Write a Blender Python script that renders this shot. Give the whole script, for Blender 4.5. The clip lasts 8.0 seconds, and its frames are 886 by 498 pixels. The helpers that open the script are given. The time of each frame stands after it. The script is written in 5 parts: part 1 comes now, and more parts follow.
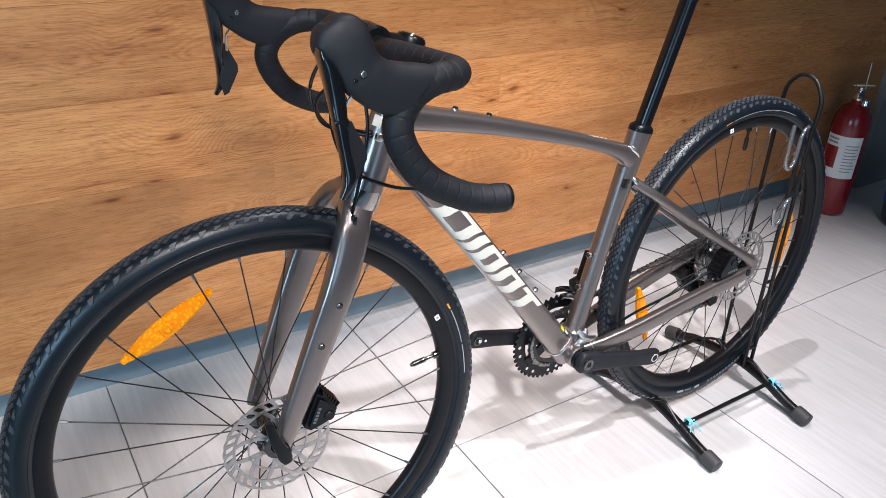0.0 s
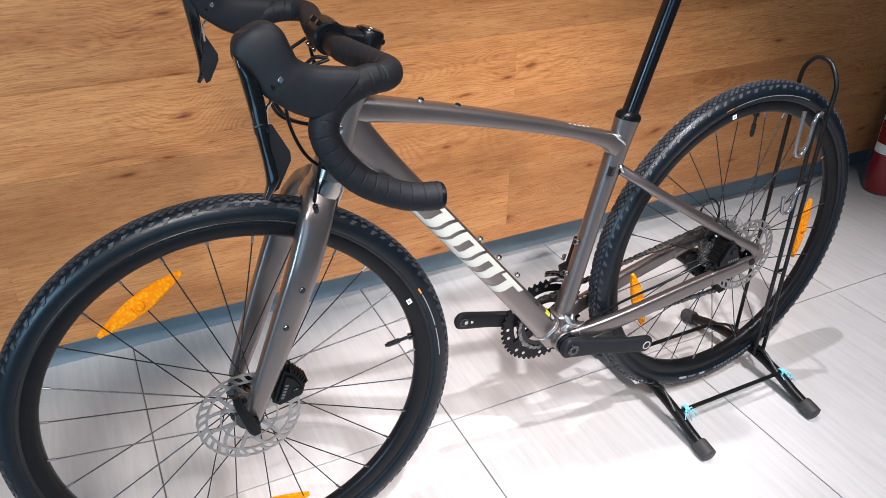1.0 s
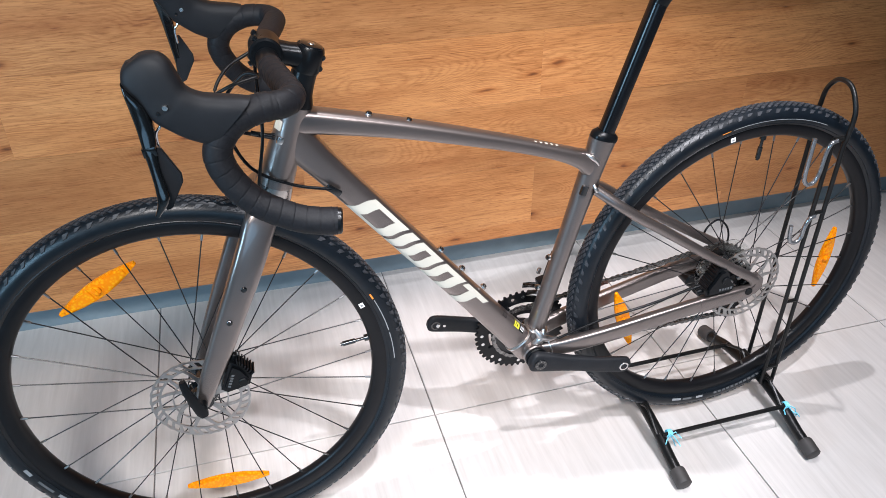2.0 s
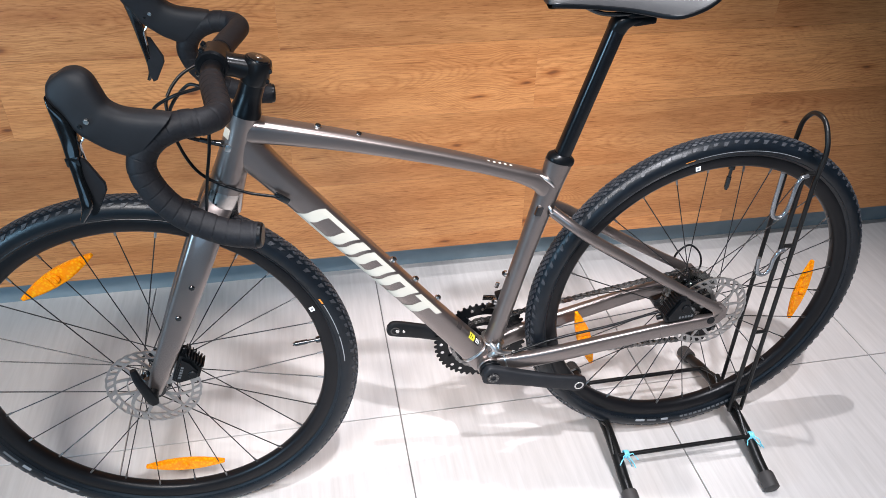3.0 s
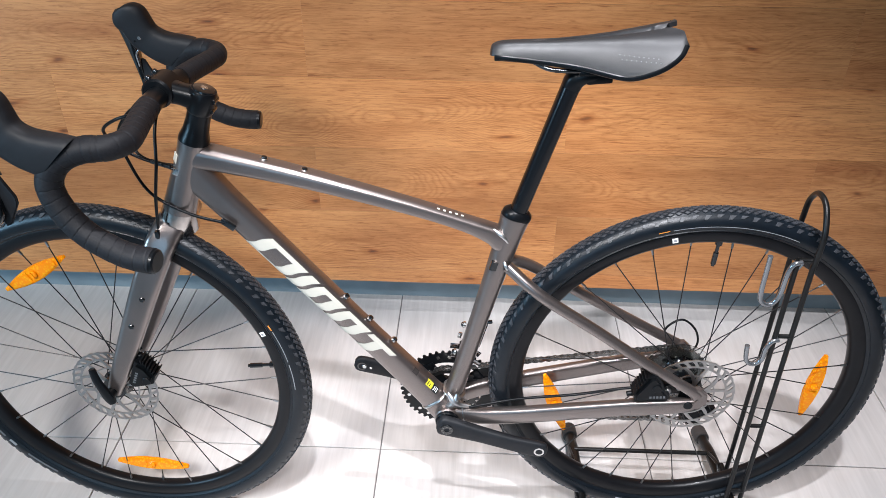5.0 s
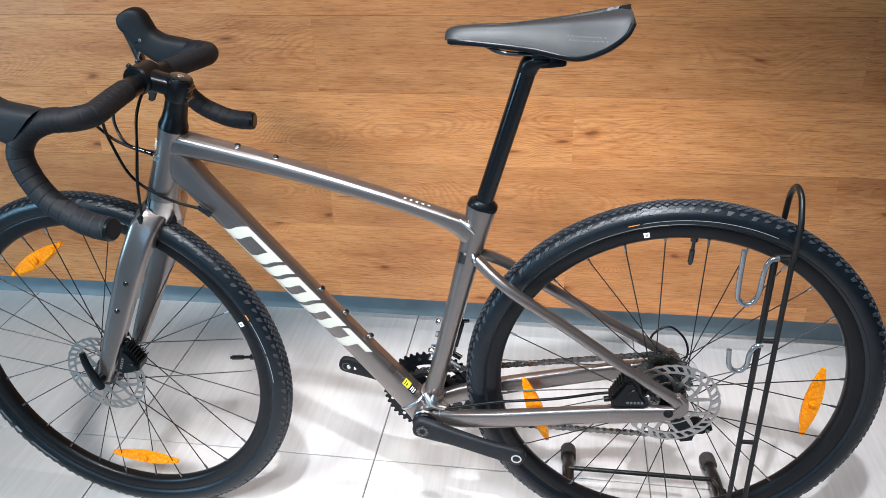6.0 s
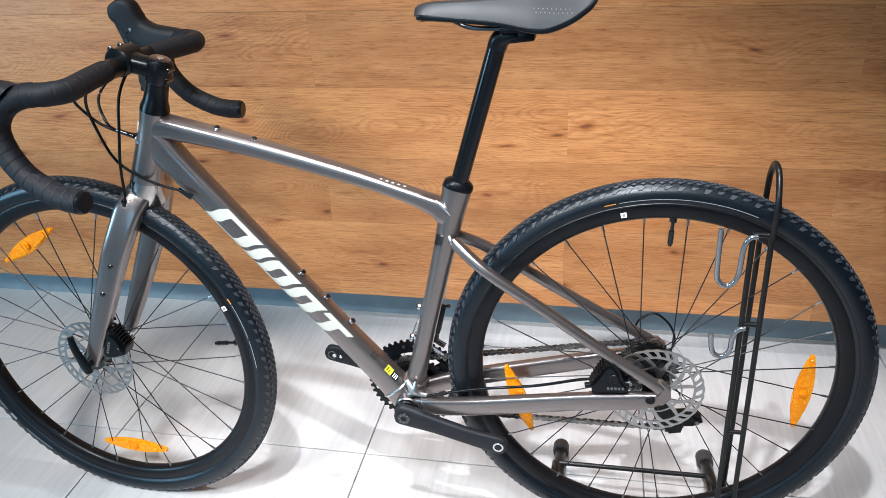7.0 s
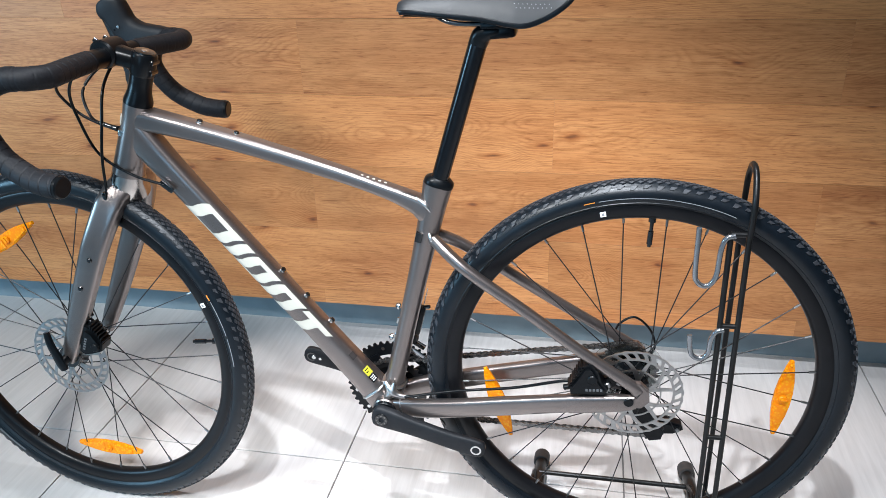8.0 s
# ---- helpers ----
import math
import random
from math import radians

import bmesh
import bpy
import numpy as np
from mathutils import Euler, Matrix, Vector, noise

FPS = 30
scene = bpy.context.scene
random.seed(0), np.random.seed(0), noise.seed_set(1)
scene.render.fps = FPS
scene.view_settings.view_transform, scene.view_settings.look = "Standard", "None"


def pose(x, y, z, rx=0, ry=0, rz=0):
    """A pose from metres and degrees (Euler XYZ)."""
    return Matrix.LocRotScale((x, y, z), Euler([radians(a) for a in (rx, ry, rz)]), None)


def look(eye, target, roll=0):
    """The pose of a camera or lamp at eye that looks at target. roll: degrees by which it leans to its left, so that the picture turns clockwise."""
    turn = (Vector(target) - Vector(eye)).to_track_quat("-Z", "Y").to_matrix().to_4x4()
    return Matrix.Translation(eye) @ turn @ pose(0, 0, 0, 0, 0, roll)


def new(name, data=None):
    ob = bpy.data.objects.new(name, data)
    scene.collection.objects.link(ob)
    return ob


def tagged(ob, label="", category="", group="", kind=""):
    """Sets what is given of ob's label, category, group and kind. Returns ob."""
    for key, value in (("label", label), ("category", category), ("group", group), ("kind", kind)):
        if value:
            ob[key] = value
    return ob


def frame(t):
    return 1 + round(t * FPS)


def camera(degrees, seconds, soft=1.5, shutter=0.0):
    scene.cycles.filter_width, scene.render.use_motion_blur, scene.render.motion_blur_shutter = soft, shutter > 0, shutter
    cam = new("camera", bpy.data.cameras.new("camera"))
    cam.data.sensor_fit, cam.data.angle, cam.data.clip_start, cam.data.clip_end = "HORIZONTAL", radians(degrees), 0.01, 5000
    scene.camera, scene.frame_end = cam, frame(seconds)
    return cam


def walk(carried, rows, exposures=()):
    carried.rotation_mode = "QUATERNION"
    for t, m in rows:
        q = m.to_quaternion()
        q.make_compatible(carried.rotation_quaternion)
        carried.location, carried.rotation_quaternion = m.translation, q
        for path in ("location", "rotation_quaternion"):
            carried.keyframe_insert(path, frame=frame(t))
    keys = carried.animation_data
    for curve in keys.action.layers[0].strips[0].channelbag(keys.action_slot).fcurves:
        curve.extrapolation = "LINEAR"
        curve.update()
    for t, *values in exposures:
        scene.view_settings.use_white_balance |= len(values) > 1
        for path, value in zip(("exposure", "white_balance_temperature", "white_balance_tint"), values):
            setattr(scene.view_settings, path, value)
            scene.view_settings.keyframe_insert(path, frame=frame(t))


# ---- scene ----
cam = camera(60.66, 8.0, soft=0.8)
PATH = [
    (0, (-0.4488, -0.5203, 1.1256), (0.5247, 0.9609, 0.1991), 2.5),
    (0.5, (-0.3841, -0.5642, 1.1565), (0.4903, 0.9415, 0.1726), 1.75),
    (1, (-0.3, -0.6039, 1.1807), (0.4659, 0.9322, 0.1542), 0.79),
    (2.5, (0.0692, -0.6855, 1.2923), (0.4233, 0.9148, 0.1462), 0.49),
    (3, (0.1277, -0.6923, 1.3123), (0.4493, 0.9072, 0.1556), 1.3),
    (3.5, (0.1912, -0.682, 1.3303), (0.462, 0.915, 0.1571), 1.63),
    (4, (0.2737, -0.6613, 1.3515), (0.4493, 0.9326, 0.1563), 1.34),
    (4.5, (0.3565, -0.6536, 1.3581), (0.4226, 0.9619, 0.181), 1.31),
    (6, (0.6468, -0.7075, 1.2421), (0.3626, 1.0093, 0.2564), -1.91),
    (6.5, (0.6918, -0.7147, 1.2087), (0.3645, 1.011, 0.2523), -2.48),
    (7, (0.7388, -0.7188, 1.1785), (0.3661, 1.0113, 0.247), -3.04),
    (7.5, (0.7592, -0.7257, 1.1516), (0.3781, 1.0159, 0.2451), -3.03),
    (8, (0.7646, -0.7367, 1.1296), (0.4021, 1.032, 0.2692), -1.73),
]
walk(cam, [(t, look(eye, target, roll)) for t, eye, target, roll in PATH],
     [(0.0, 0.04, 6310, 13), (1.0, -0.03, 6320, 12), (4.5, -0.03, 6320, 12), (6.0, 0.05, 6060, 6), (8.0, 0.08, 6010, 6)])

# ---- world, lights ----
world = bpy.data.worlds.new("world")
scene.world = world
world.use_nodes = True
world.node_tree.nodes["Background"].inputs[0].default_value = (0.75, 0.85, 1.0, 1)
world.node_tree.nodes["Background"].inputs[1].default_value = 0.006


def lamp(kind, at, target, energy, size, colour=(1, 1, 1), spread=180, cone=80):
    data = bpy.data.lights.new("ceiling_lamp", kind)
    data.energy, data.color = energy, colour
    if kind == "AREA":
        data.shape, data.size, data.spread = "DISK", size, radians(spread)
    else:
        data.shadow_soft_size = size
    if kind == "SPOT":
        data.spot_size, data.spot_blend = radians(cone), 0.6
    ob = new("ceiling_lamp", data)
    ob.matrix_world = look(at, target)
    return ob


# two unseen ceiling spots, placed from the shadows on the floor
lamp("SPOT", (0.54, 0.52, 2.72), (0.80, -0.20, 0.0), 140, 0.022, (0.98, 0.97, 1.0), cone=64)
lamp("SPOT", (0.52, -0.63, 2.72), (0.92, 0.10, 0.0), 262, 0.035, (0.98, 0.97, 1.0), cone=53)
# unseen soft spot, strengthened to brighten the left of the wall
lamp("SPOT", (-0.65, -1.45, 2.72), (0.0, 0.97, 0.46), 480, 0.40, (1.0, 0.965, 0.93), cone=50)
# added fill spot for the lower wall, no known fixture
lamp("SPOT", (0.75, -1.35, 2.72), (0.42, 0.80, 0.04), 235, 0.16, (0.98, 0.97, 1.0), cone=32)
# bluish glow from the left, source unknown, inferred from reflections
lamp("AREA", (-2.45, -1.0, 1.15), (0.0, 0.3, 0.6), 52, 1.0, (0.42, 0.74, 1.0))
# added blue fill behind the walker, tints the black parts
lamp("AREA", (-0.4, -3.0, 1.2), (0.2, 0.3, 0.5), 15, 1.6, (0.38, 0.70, 1.0))

# ---- materials ----


def material(name, build):
    m = bpy.data.materials.new(name)
    m.use_nodes = True
    nt = m.node_tree
    build(nt, nt.nodes["Principled BSDF"])
    return m


def node(nt, kind, **values):
    n = nt.nodes.new(kind)
    for key, value in values.items():
        n.inputs[key.replace("_", " ")].default_value = value
    return n


def coords(nt, scale=(1, 1, 1), which="Object"):
    tc = nt.nodes.new("ShaderNodeTexCoord")
    mp = nt.nodes.new("ShaderNodeMapping")
    mp.inputs["Scale"].default_value = scale
    nt.links.new(tc.outputs[which], mp.inputs["Vector"])
    return mp.outputs["Vector"]


def ramp(nt, fac, stops):
    r = nt.nodes.new("ShaderNodeValToRGB")
    els = r.color_ramp.elements
    while len(els) < len(stops):
        els.new(0.5)
    for e, (p, c) in zip(els, stops):
        e.position, e.color = p, (*c, 1)
    nt.links.new(fac, r.inputs["Fac"])
    return r.outputs["Color"]


def noise_tex(nt, vec, scale, detail=4, rough=0.55, distort=0.0):
    n = node(nt, "ShaderNodeTexNoise", Scale=scale, Detail=detail, Roughness=rough, Distortion=distort)
    nt.links.new(vec, n.inputs["Vector"])
    return n.outputs["Fac"]


def bump(nt, bsdf, height, strength, distance):
    b = node(nt, "ShaderNodeBump", Strength=strength, Distance=distance)
    nt.links.new(height, b.inputs["Height"])
    nt.links.new(b.outputs["Normal"], bsdf.inputs["Normal"])


def simple(name, colour, rough, metal=0.0, var=0.12, scale=40.0, grain=0.0, grain_scale=600.0, coat=0.0, spec=0.5):
    def build(nt, b):
        vec = coords(nt)
        lo = tuple(c * (1 - var) for c in colour)
        hi = tuple(min(1, c * (1 + var)) for c in colour)
        n = noise_tex(nt, vec, scale, 5)
        nt.links.new(ramp(nt, n, [(0.3, lo), (0.7, hi)]), b.inputs["Base Color"])
        rr = nt.nodes.new("ShaderNodeMapRange")
        rr.inputs["To Min"].default_value, rr.inputs["To Max"].default_value = rough * 0.8, min(1, rough * 1.2)
        nt.links.new(noise_tex(nt, vec, scale * 2.3, 3), rr.inputs["Value"])
        nt.links.new(rr.outputs["Result"], b.inputs["Roughness"])
        b.inputs["Metallic"].default_value = metal
        b.inputs["Coat Weight"].default_value = coat
        b.inputs["Coat Roughness"].default_value = 0.08
        b.inputs["Specular IOR Level"].default_value = spec
        if grain:
            bump(nt, b, noise_tex(nt, vec, grain_scale, 2), grain, 0.0004)
    return material(name, build)


def paint_build(nt, b):
    vec = coords(nt)
    flake = noise_tex(nt, vec, 2600, 1)
    cloud = noise_tex(nt, vec, 6, 3)
    mix = nt.nodes.new("ShaderNodeMix")
    mix.data_type = "RGBA"
    mix.inputs["Factor"].default_value = 0.35
    nt.links.new(ramp(nt, cloud, [(0.3, (0.170, 0.141, 0.131)), (0.7, (0.206, 0.172, 0.161))]), mix.inputs[6])
    nt.links.new(ramp(nt, flake, [(0.35, (0.13, 0.113, 0.103)), (0.7, (0.40, 0.345, 0.322))]), mix.inputs[7])
    nt.links.new(mix.outputs[2], b.inputs["Base Color"])
    b.inputs["Metallic"].default_value = 0.86
    b.inputs["Roughness"].default_value = 0.33
    b.inputs["Coat Weight"].default_value = 0.7
    b.inputs["Coat Roughness"].default_value = 0.06
    bump(nt, b, flake, 0.06, 0.0002)


def wood_build(nt, b):
    info = nt.nodes.new("ShaderNodeObjectInfo")
    tc = nt.nodes.new("ShaderNodeTexCoord")
    shift = nt.nodes.new("ShaderNodeVectorMath")
    shift.operation = "MULTIPLY_ADD"
    comb = nt.nodes.new("ShaderNodeCombineXYZ")
    for i in range(3):
        nt.links.new(info.outputs["Random"], comb.inputs[i])
    nt.links.new(comb.outputs[0], shift.inputs[0])
    shift.inputs[1].default_value = (37.0, 11.0, 53.0)
    nt.links.new(tc.outputs["Object"], shift.inputs[2])
    def stretched(sx, sz):
        mp = nt.nodes.new("ShaderNodeMapping")
        mp.inputs["Scale"].default_value = (sx, 1.0, sz)
        nt.links.new(shift.outputs[0], mp.inputs["Vector"])
        return mp.outputs["Vector"]
    def multiply(a, c, f):
        m = nt.nodes.new("ShaderNodeMix")
        m.data_type, m.blend_type = "RGBA", "MULTIPLY"
        m.inputs["Factor"].default_value = f
        nt.links.new(a, m.inputs[6])
        nt.links.new(c, m.inputs[7])
        return m.outputs[2]

    def math2(op, a, c):
        m = nt.nodes.new("ShaderNodeMath")
        m.operation = op
        for i, x in enumerate((a, c)):
            if isinstance(x, float):
                m.inputs[i].default_value = x
            else:
                nt.links.new(x, m.inputs[i])
        return m.outputs[0]

    # growth rings: nested arches along the middle of each plank, bent round scattered knots
    sep = nt.nodes.new("ShaderNodeSeparateXYZ")
    nt.links.new(tc.outputs["Object"], sep.inputs[0])
    drift = noise_tex(nt, stretched(1.6, 0.4), 1.0, 2, 0.5)
    u = math2("MULTIPLY", math2("SUBTRACT", math2("ADD", sep.outputs[2], math2("MULTIPLY", drift, 0.16)), 0.168), 17.0)
    u2 = math2("MULTIPLY", u, u)
    rise = noise_tex(nt, stretched(2.3, 1.2), 1.0, 2, 0.5, 0.3)
    knot = nt.nodes.new("ShaderNodeTexVoronoi")
    knot.voronoi_dimensions = "2D"
    knot.inputs["Scale"].default_value = 1.0
    flat_in, flat = nt.nodes.new("ShaderNodeSeparateXYZ"), nt.nodes.new("ShaderNodeCombineXYZ")
    nt.links.new(stretched(1.6, 5.2), flat_in.inputs[0])
    bend = noise_tex(nt, stretched(9.0, 30.0), 1.0, 2, 0.5)
    nt.links.new(math2("ADD", flat_in.outputs[0], math2("MULTIPLY", bend, 0.10)), flat.inputs[0])
    nt.links.new(math2("ADD", flat_in.outputs[2], math2("MULTIPLY", bend, 0.12)), flat.inputs[1])
    nt.links.new(flat.outputs[0], knot.inputs["Vector"])
    near = nt.nodes.new("ShaderNodeMapRange")
    near.interpolation_type = "SMOOTHERSTEP"
    near.inputs["From Max"].default_value = 0.45
    near.inputs["To Min"].default_value, near.inputs["To Max"].default_value = 0.5, 0.0
    nt.links.new(knot.outputs["Distance"], near.inputs["Value"])
    wob = noise_tex(nt, stretched(22.0, 85.0), 1.0, 3, 0.6)
    field = math2("ADD", math2("ADD", math2("MULTIPLY", u2, 0.62), math2("MULTIPLY", rise, 2.6)), math2("ADD", near.outputs["Result"], math2("MULTIPLY", wob, 0.11)))
    ringv = math2("FRACT", math2("MULTIPLY", field, 11.0), 0.0)
    calm = nt.nodes.new("ShaderNodeMapRange")
    calm.interpolation_type = "SMOOTHSTEP"
    calm.inputs["From Min"].default_value, calm.inputs["From Max"].default_value = 0.5, 2.6
    calm.inputs["To Min"].default_value, calm.inputs["To Max"].default_value = 0.62, 0.07
    nt.links.new(u2, calm.inputs["Value"])
    patch = ramp(nt, noise_tex(nt, stretched(2.4, 9.0), 1.0, 2, 0.5), [(0.40, (0.05, 0.05, 0.05)), (0.62, (0.75, 0.75, 0.75))])
    ring_amount = math2("MAXIMUM", math2("MULTIPLY", calm.outputs["Result"], math2("MULTIPLY", patch, 1.25)), math2("MULTIPLY", near.outputs["Result"], 1.1))
    fine = noise_tex(nt, stretched(16.0, 330.0), 1.0, 4, 0.7)
    pores = noise_tex(nt, stretched(40.0, 420.0), 1.0, 2, 0.5)
    streak = noise_tex(nt, stretched(1.6, 13.0), 1.0, 5, 0.6, 0.4)
    crack = noise_tex(nt, stretched(2.6, 40.0), 1.0, 3, 0.55, 0.9)
    base = ramp(nt, streak, [(0.22, (0.360, 0.133, 0.040)), (0.47, (0.472, 0.206, 0.071)), (0.75, (0.570, 0.273, 0.103))])
    ring = ramp(nt, ringv, [(0.0, (0.66, 0.50, 0.38)), (0.30, (0.95, 0.91, 0.86)), (0.60, (1.07, 1.08, 1.09)), (0.84, (0.90, 0.84, 0.78)), (1.0, (0.66, 0.50, 0.38))])
    grain = ramp(nt, fine, [(0.30, (0.66, 0.58, 0.51)), (0.55, (1.05, 1.05, 1.05))])
    pore = ramp(nt, pores, [(0.28, (0.66, 0.56, 0.48)), (0.40, (1, 1, 1))])
    kn = ramp(nt, knot.outputs["Distance"], [(0.006, (0.16, 0.08, 0.05)), (0.016, (0.42, 0.26, 0.17)), (0.030, (0.80, 0.68, 0.58)), (0.070, (1, 1, 1))])
    dash = ramp(nt, noise_tex(nt, stretched(11.0, 150.0), 1.0, 2, 0.5, 0.2), [(0.25, (0.50, 0.36, 0.27)), (0.33, (1, 1, 1))])
    cr = ramp(nt, crack, [(0.215, (0.34, 0.20, 0.12)), (0.290, (1, 1, 1))])
    mottle = ramp(nt, noise_tex(nt, stretched(8.0, 42.0), 1.0, 4, 0.65, 0.6), [(0.30, (0.80, 0.73, 0.66)), (0.52, (1.0, 1.0, 1.0)), (0.70, (1.10, 1.12, 1.14))])
    ringed = multiply(multiply(base, mottle, 0.55), ring, 0.5)
    nt.links.new(ring_amount, ringed.node.inputs["Factor"])
    col = multiply(multiply(multiply(multiply(multiply(ringed, grain, 0.95), pore, 0.85), kn, 0.8), cr, 0.85), dash, 0.75)
    hsv = nt.nodes.new("ShaderNodeHueSaturation")
    vr = nt.nodes.new("ShaderNodeMapRange")
    vr.inputs["To Min"].default_value, vr.inputs["To Max"].default_value = 0.86, 1.13
    nt.links.new(info.outputs["Random"], vr.inputs["Value"])
    nt.links.new(vr.outputs["Result"], hsv.inputs["Value"])
    nt.links.new(col, hsv.inputs["Color"])
    nt.links.new(hsv.outputs["Color"], b.inputs["Base Color"])
    b.inputs["Roughness"].default_value = 0.46
    bump(nt, b, fine, 0.12, 0.0006)


def tile_build(nt, b):
    info = nt.nodes.new("ShaderNodeObjectInfo")
    vec = coords(nt, (1, 1, 1), "Object")
    add = nt.nodes.new("ShaderNodeVectorMath")
    comb = nt.nodes.new("ShaderNodeCombineXYZ")
    nt.links.new(info.outputs["Random"], comb.inputs[0])
    nt.links.new(info.outputs["Random"], comb.inputs[1])
    sc = nt.nodes.new("ShaderNodeVectorMath")
    sc.operation = "SCALE"
    sc.inputs[3].default_value = 41.0
    nt.links.new(comb.outputs[0], sc.inputs[0])
    nt.links.new(vec, add.inputs[0])
    nt.links.new(sc.outputs[0], add.inputs[1])
    v = add.outputs[0]
    mp = nt.nodes.new("ShaderNodeMapping")
    mp.inputs["Scale"].default_value = (34.0, 2.2, 1.0)
    nt.links.new(v, mp.inputs["Vector"])
    brush = noise_tex(nt, mp.outputs["Vector"], 2.2, 6, 0.62, 0.2)
    cloud = noise_tex(nt, v, 3.0, 4, 0.5)
    a = ramp(nt, brush, [(0.3, (0.520, 0.492, 0.470)), (0.7, (0.622, 0.592, 0.570))])
    c = ramp(nt, cloud, [(0.3, (0.90, 0.90, 0.90)), (0.7, (1, 1, 1))])
    m = nt.nodes.new("ShaderNodeMix")
    m.data_type, m.blend_type = "RGBA", "MULTIPLY"
    m.inputs["Factor"].default_value = 1.0
    nt.links.new(a, m.inputs[6])
    nt.links.new(c, m.inputs[7])
    nt.links.new(m.outputs[2], b.inputs["Base Color"])
    rr = nt.nodes.new("ShaderNodeMapRange")
    rr.inputs["To Min"].default_value, rr.inputs["To Max"].default_value = 0.30, 0.46
    nt.links.new(brush, rr.inputs["Value"])
    nt.links.new(rr.outputs["Result"], b.inputs["Roughness"])
    b.inputs["Specular IOR Level"].default_value = 0.35
    bump(nt, b, brush, 0.08, 0.0006)


def plastic_clear(nt, b):
    b.inputs["Base Color"].default_value = (0.85, 0.88, 0.88, 1)
    b.inputs["Roughness"].default_value = 0.10
    b.inputs["Transmission Weight"].default_value = 1.0
    b.inputs["IOR"].default_value = 1.45


def amber_material(name, prisms):
    def build(nt, b):
        vec = coords(nt)
        vor = nt.nodes.new("ShaderNodeTexVoronoi")
        vor.inputs["Scale"].default_value = 190.0
        nt.links.new(vec, vor.inputs["Vector"])
        nt.links.new(ramp(nt, vor.outputs["Distance"], [(0.1, (1.0, 0.47, 0.008)), (0.6, (0.95, 0.27, 0.002))]), b.inputs["Base Color"])
        b.inputs["Roughness"].default_value = 0.10
        b.inputs["Transmission Weight"].default_value = 0.15
        b.inputs["IOR"].default_value = 1.3
        if prisms:
            bump(nt, b, vor.outputs["Distance"], 0.3, 0.0010)
    return material(name, build)


def tape_build(nt, b):
    vec = coords(nt)
    n = noise_tex(nt, vec, 300, 3)
    nt.links.new(ramp(nt, n, [(0.3, (0.0062, 0.0064, 0.0080)), (0.7, (0.0112, 0.0116, 0.0140))]), b.inputs["Base Color"])
    b.inputs["Roughness"].default_value = 0.58
    b.inputs["Specular IOR Level"].default_value = 0.22
    bump(nt, b, noise_tex(nt, vec, 900, 2), 0.35, 0.0004)


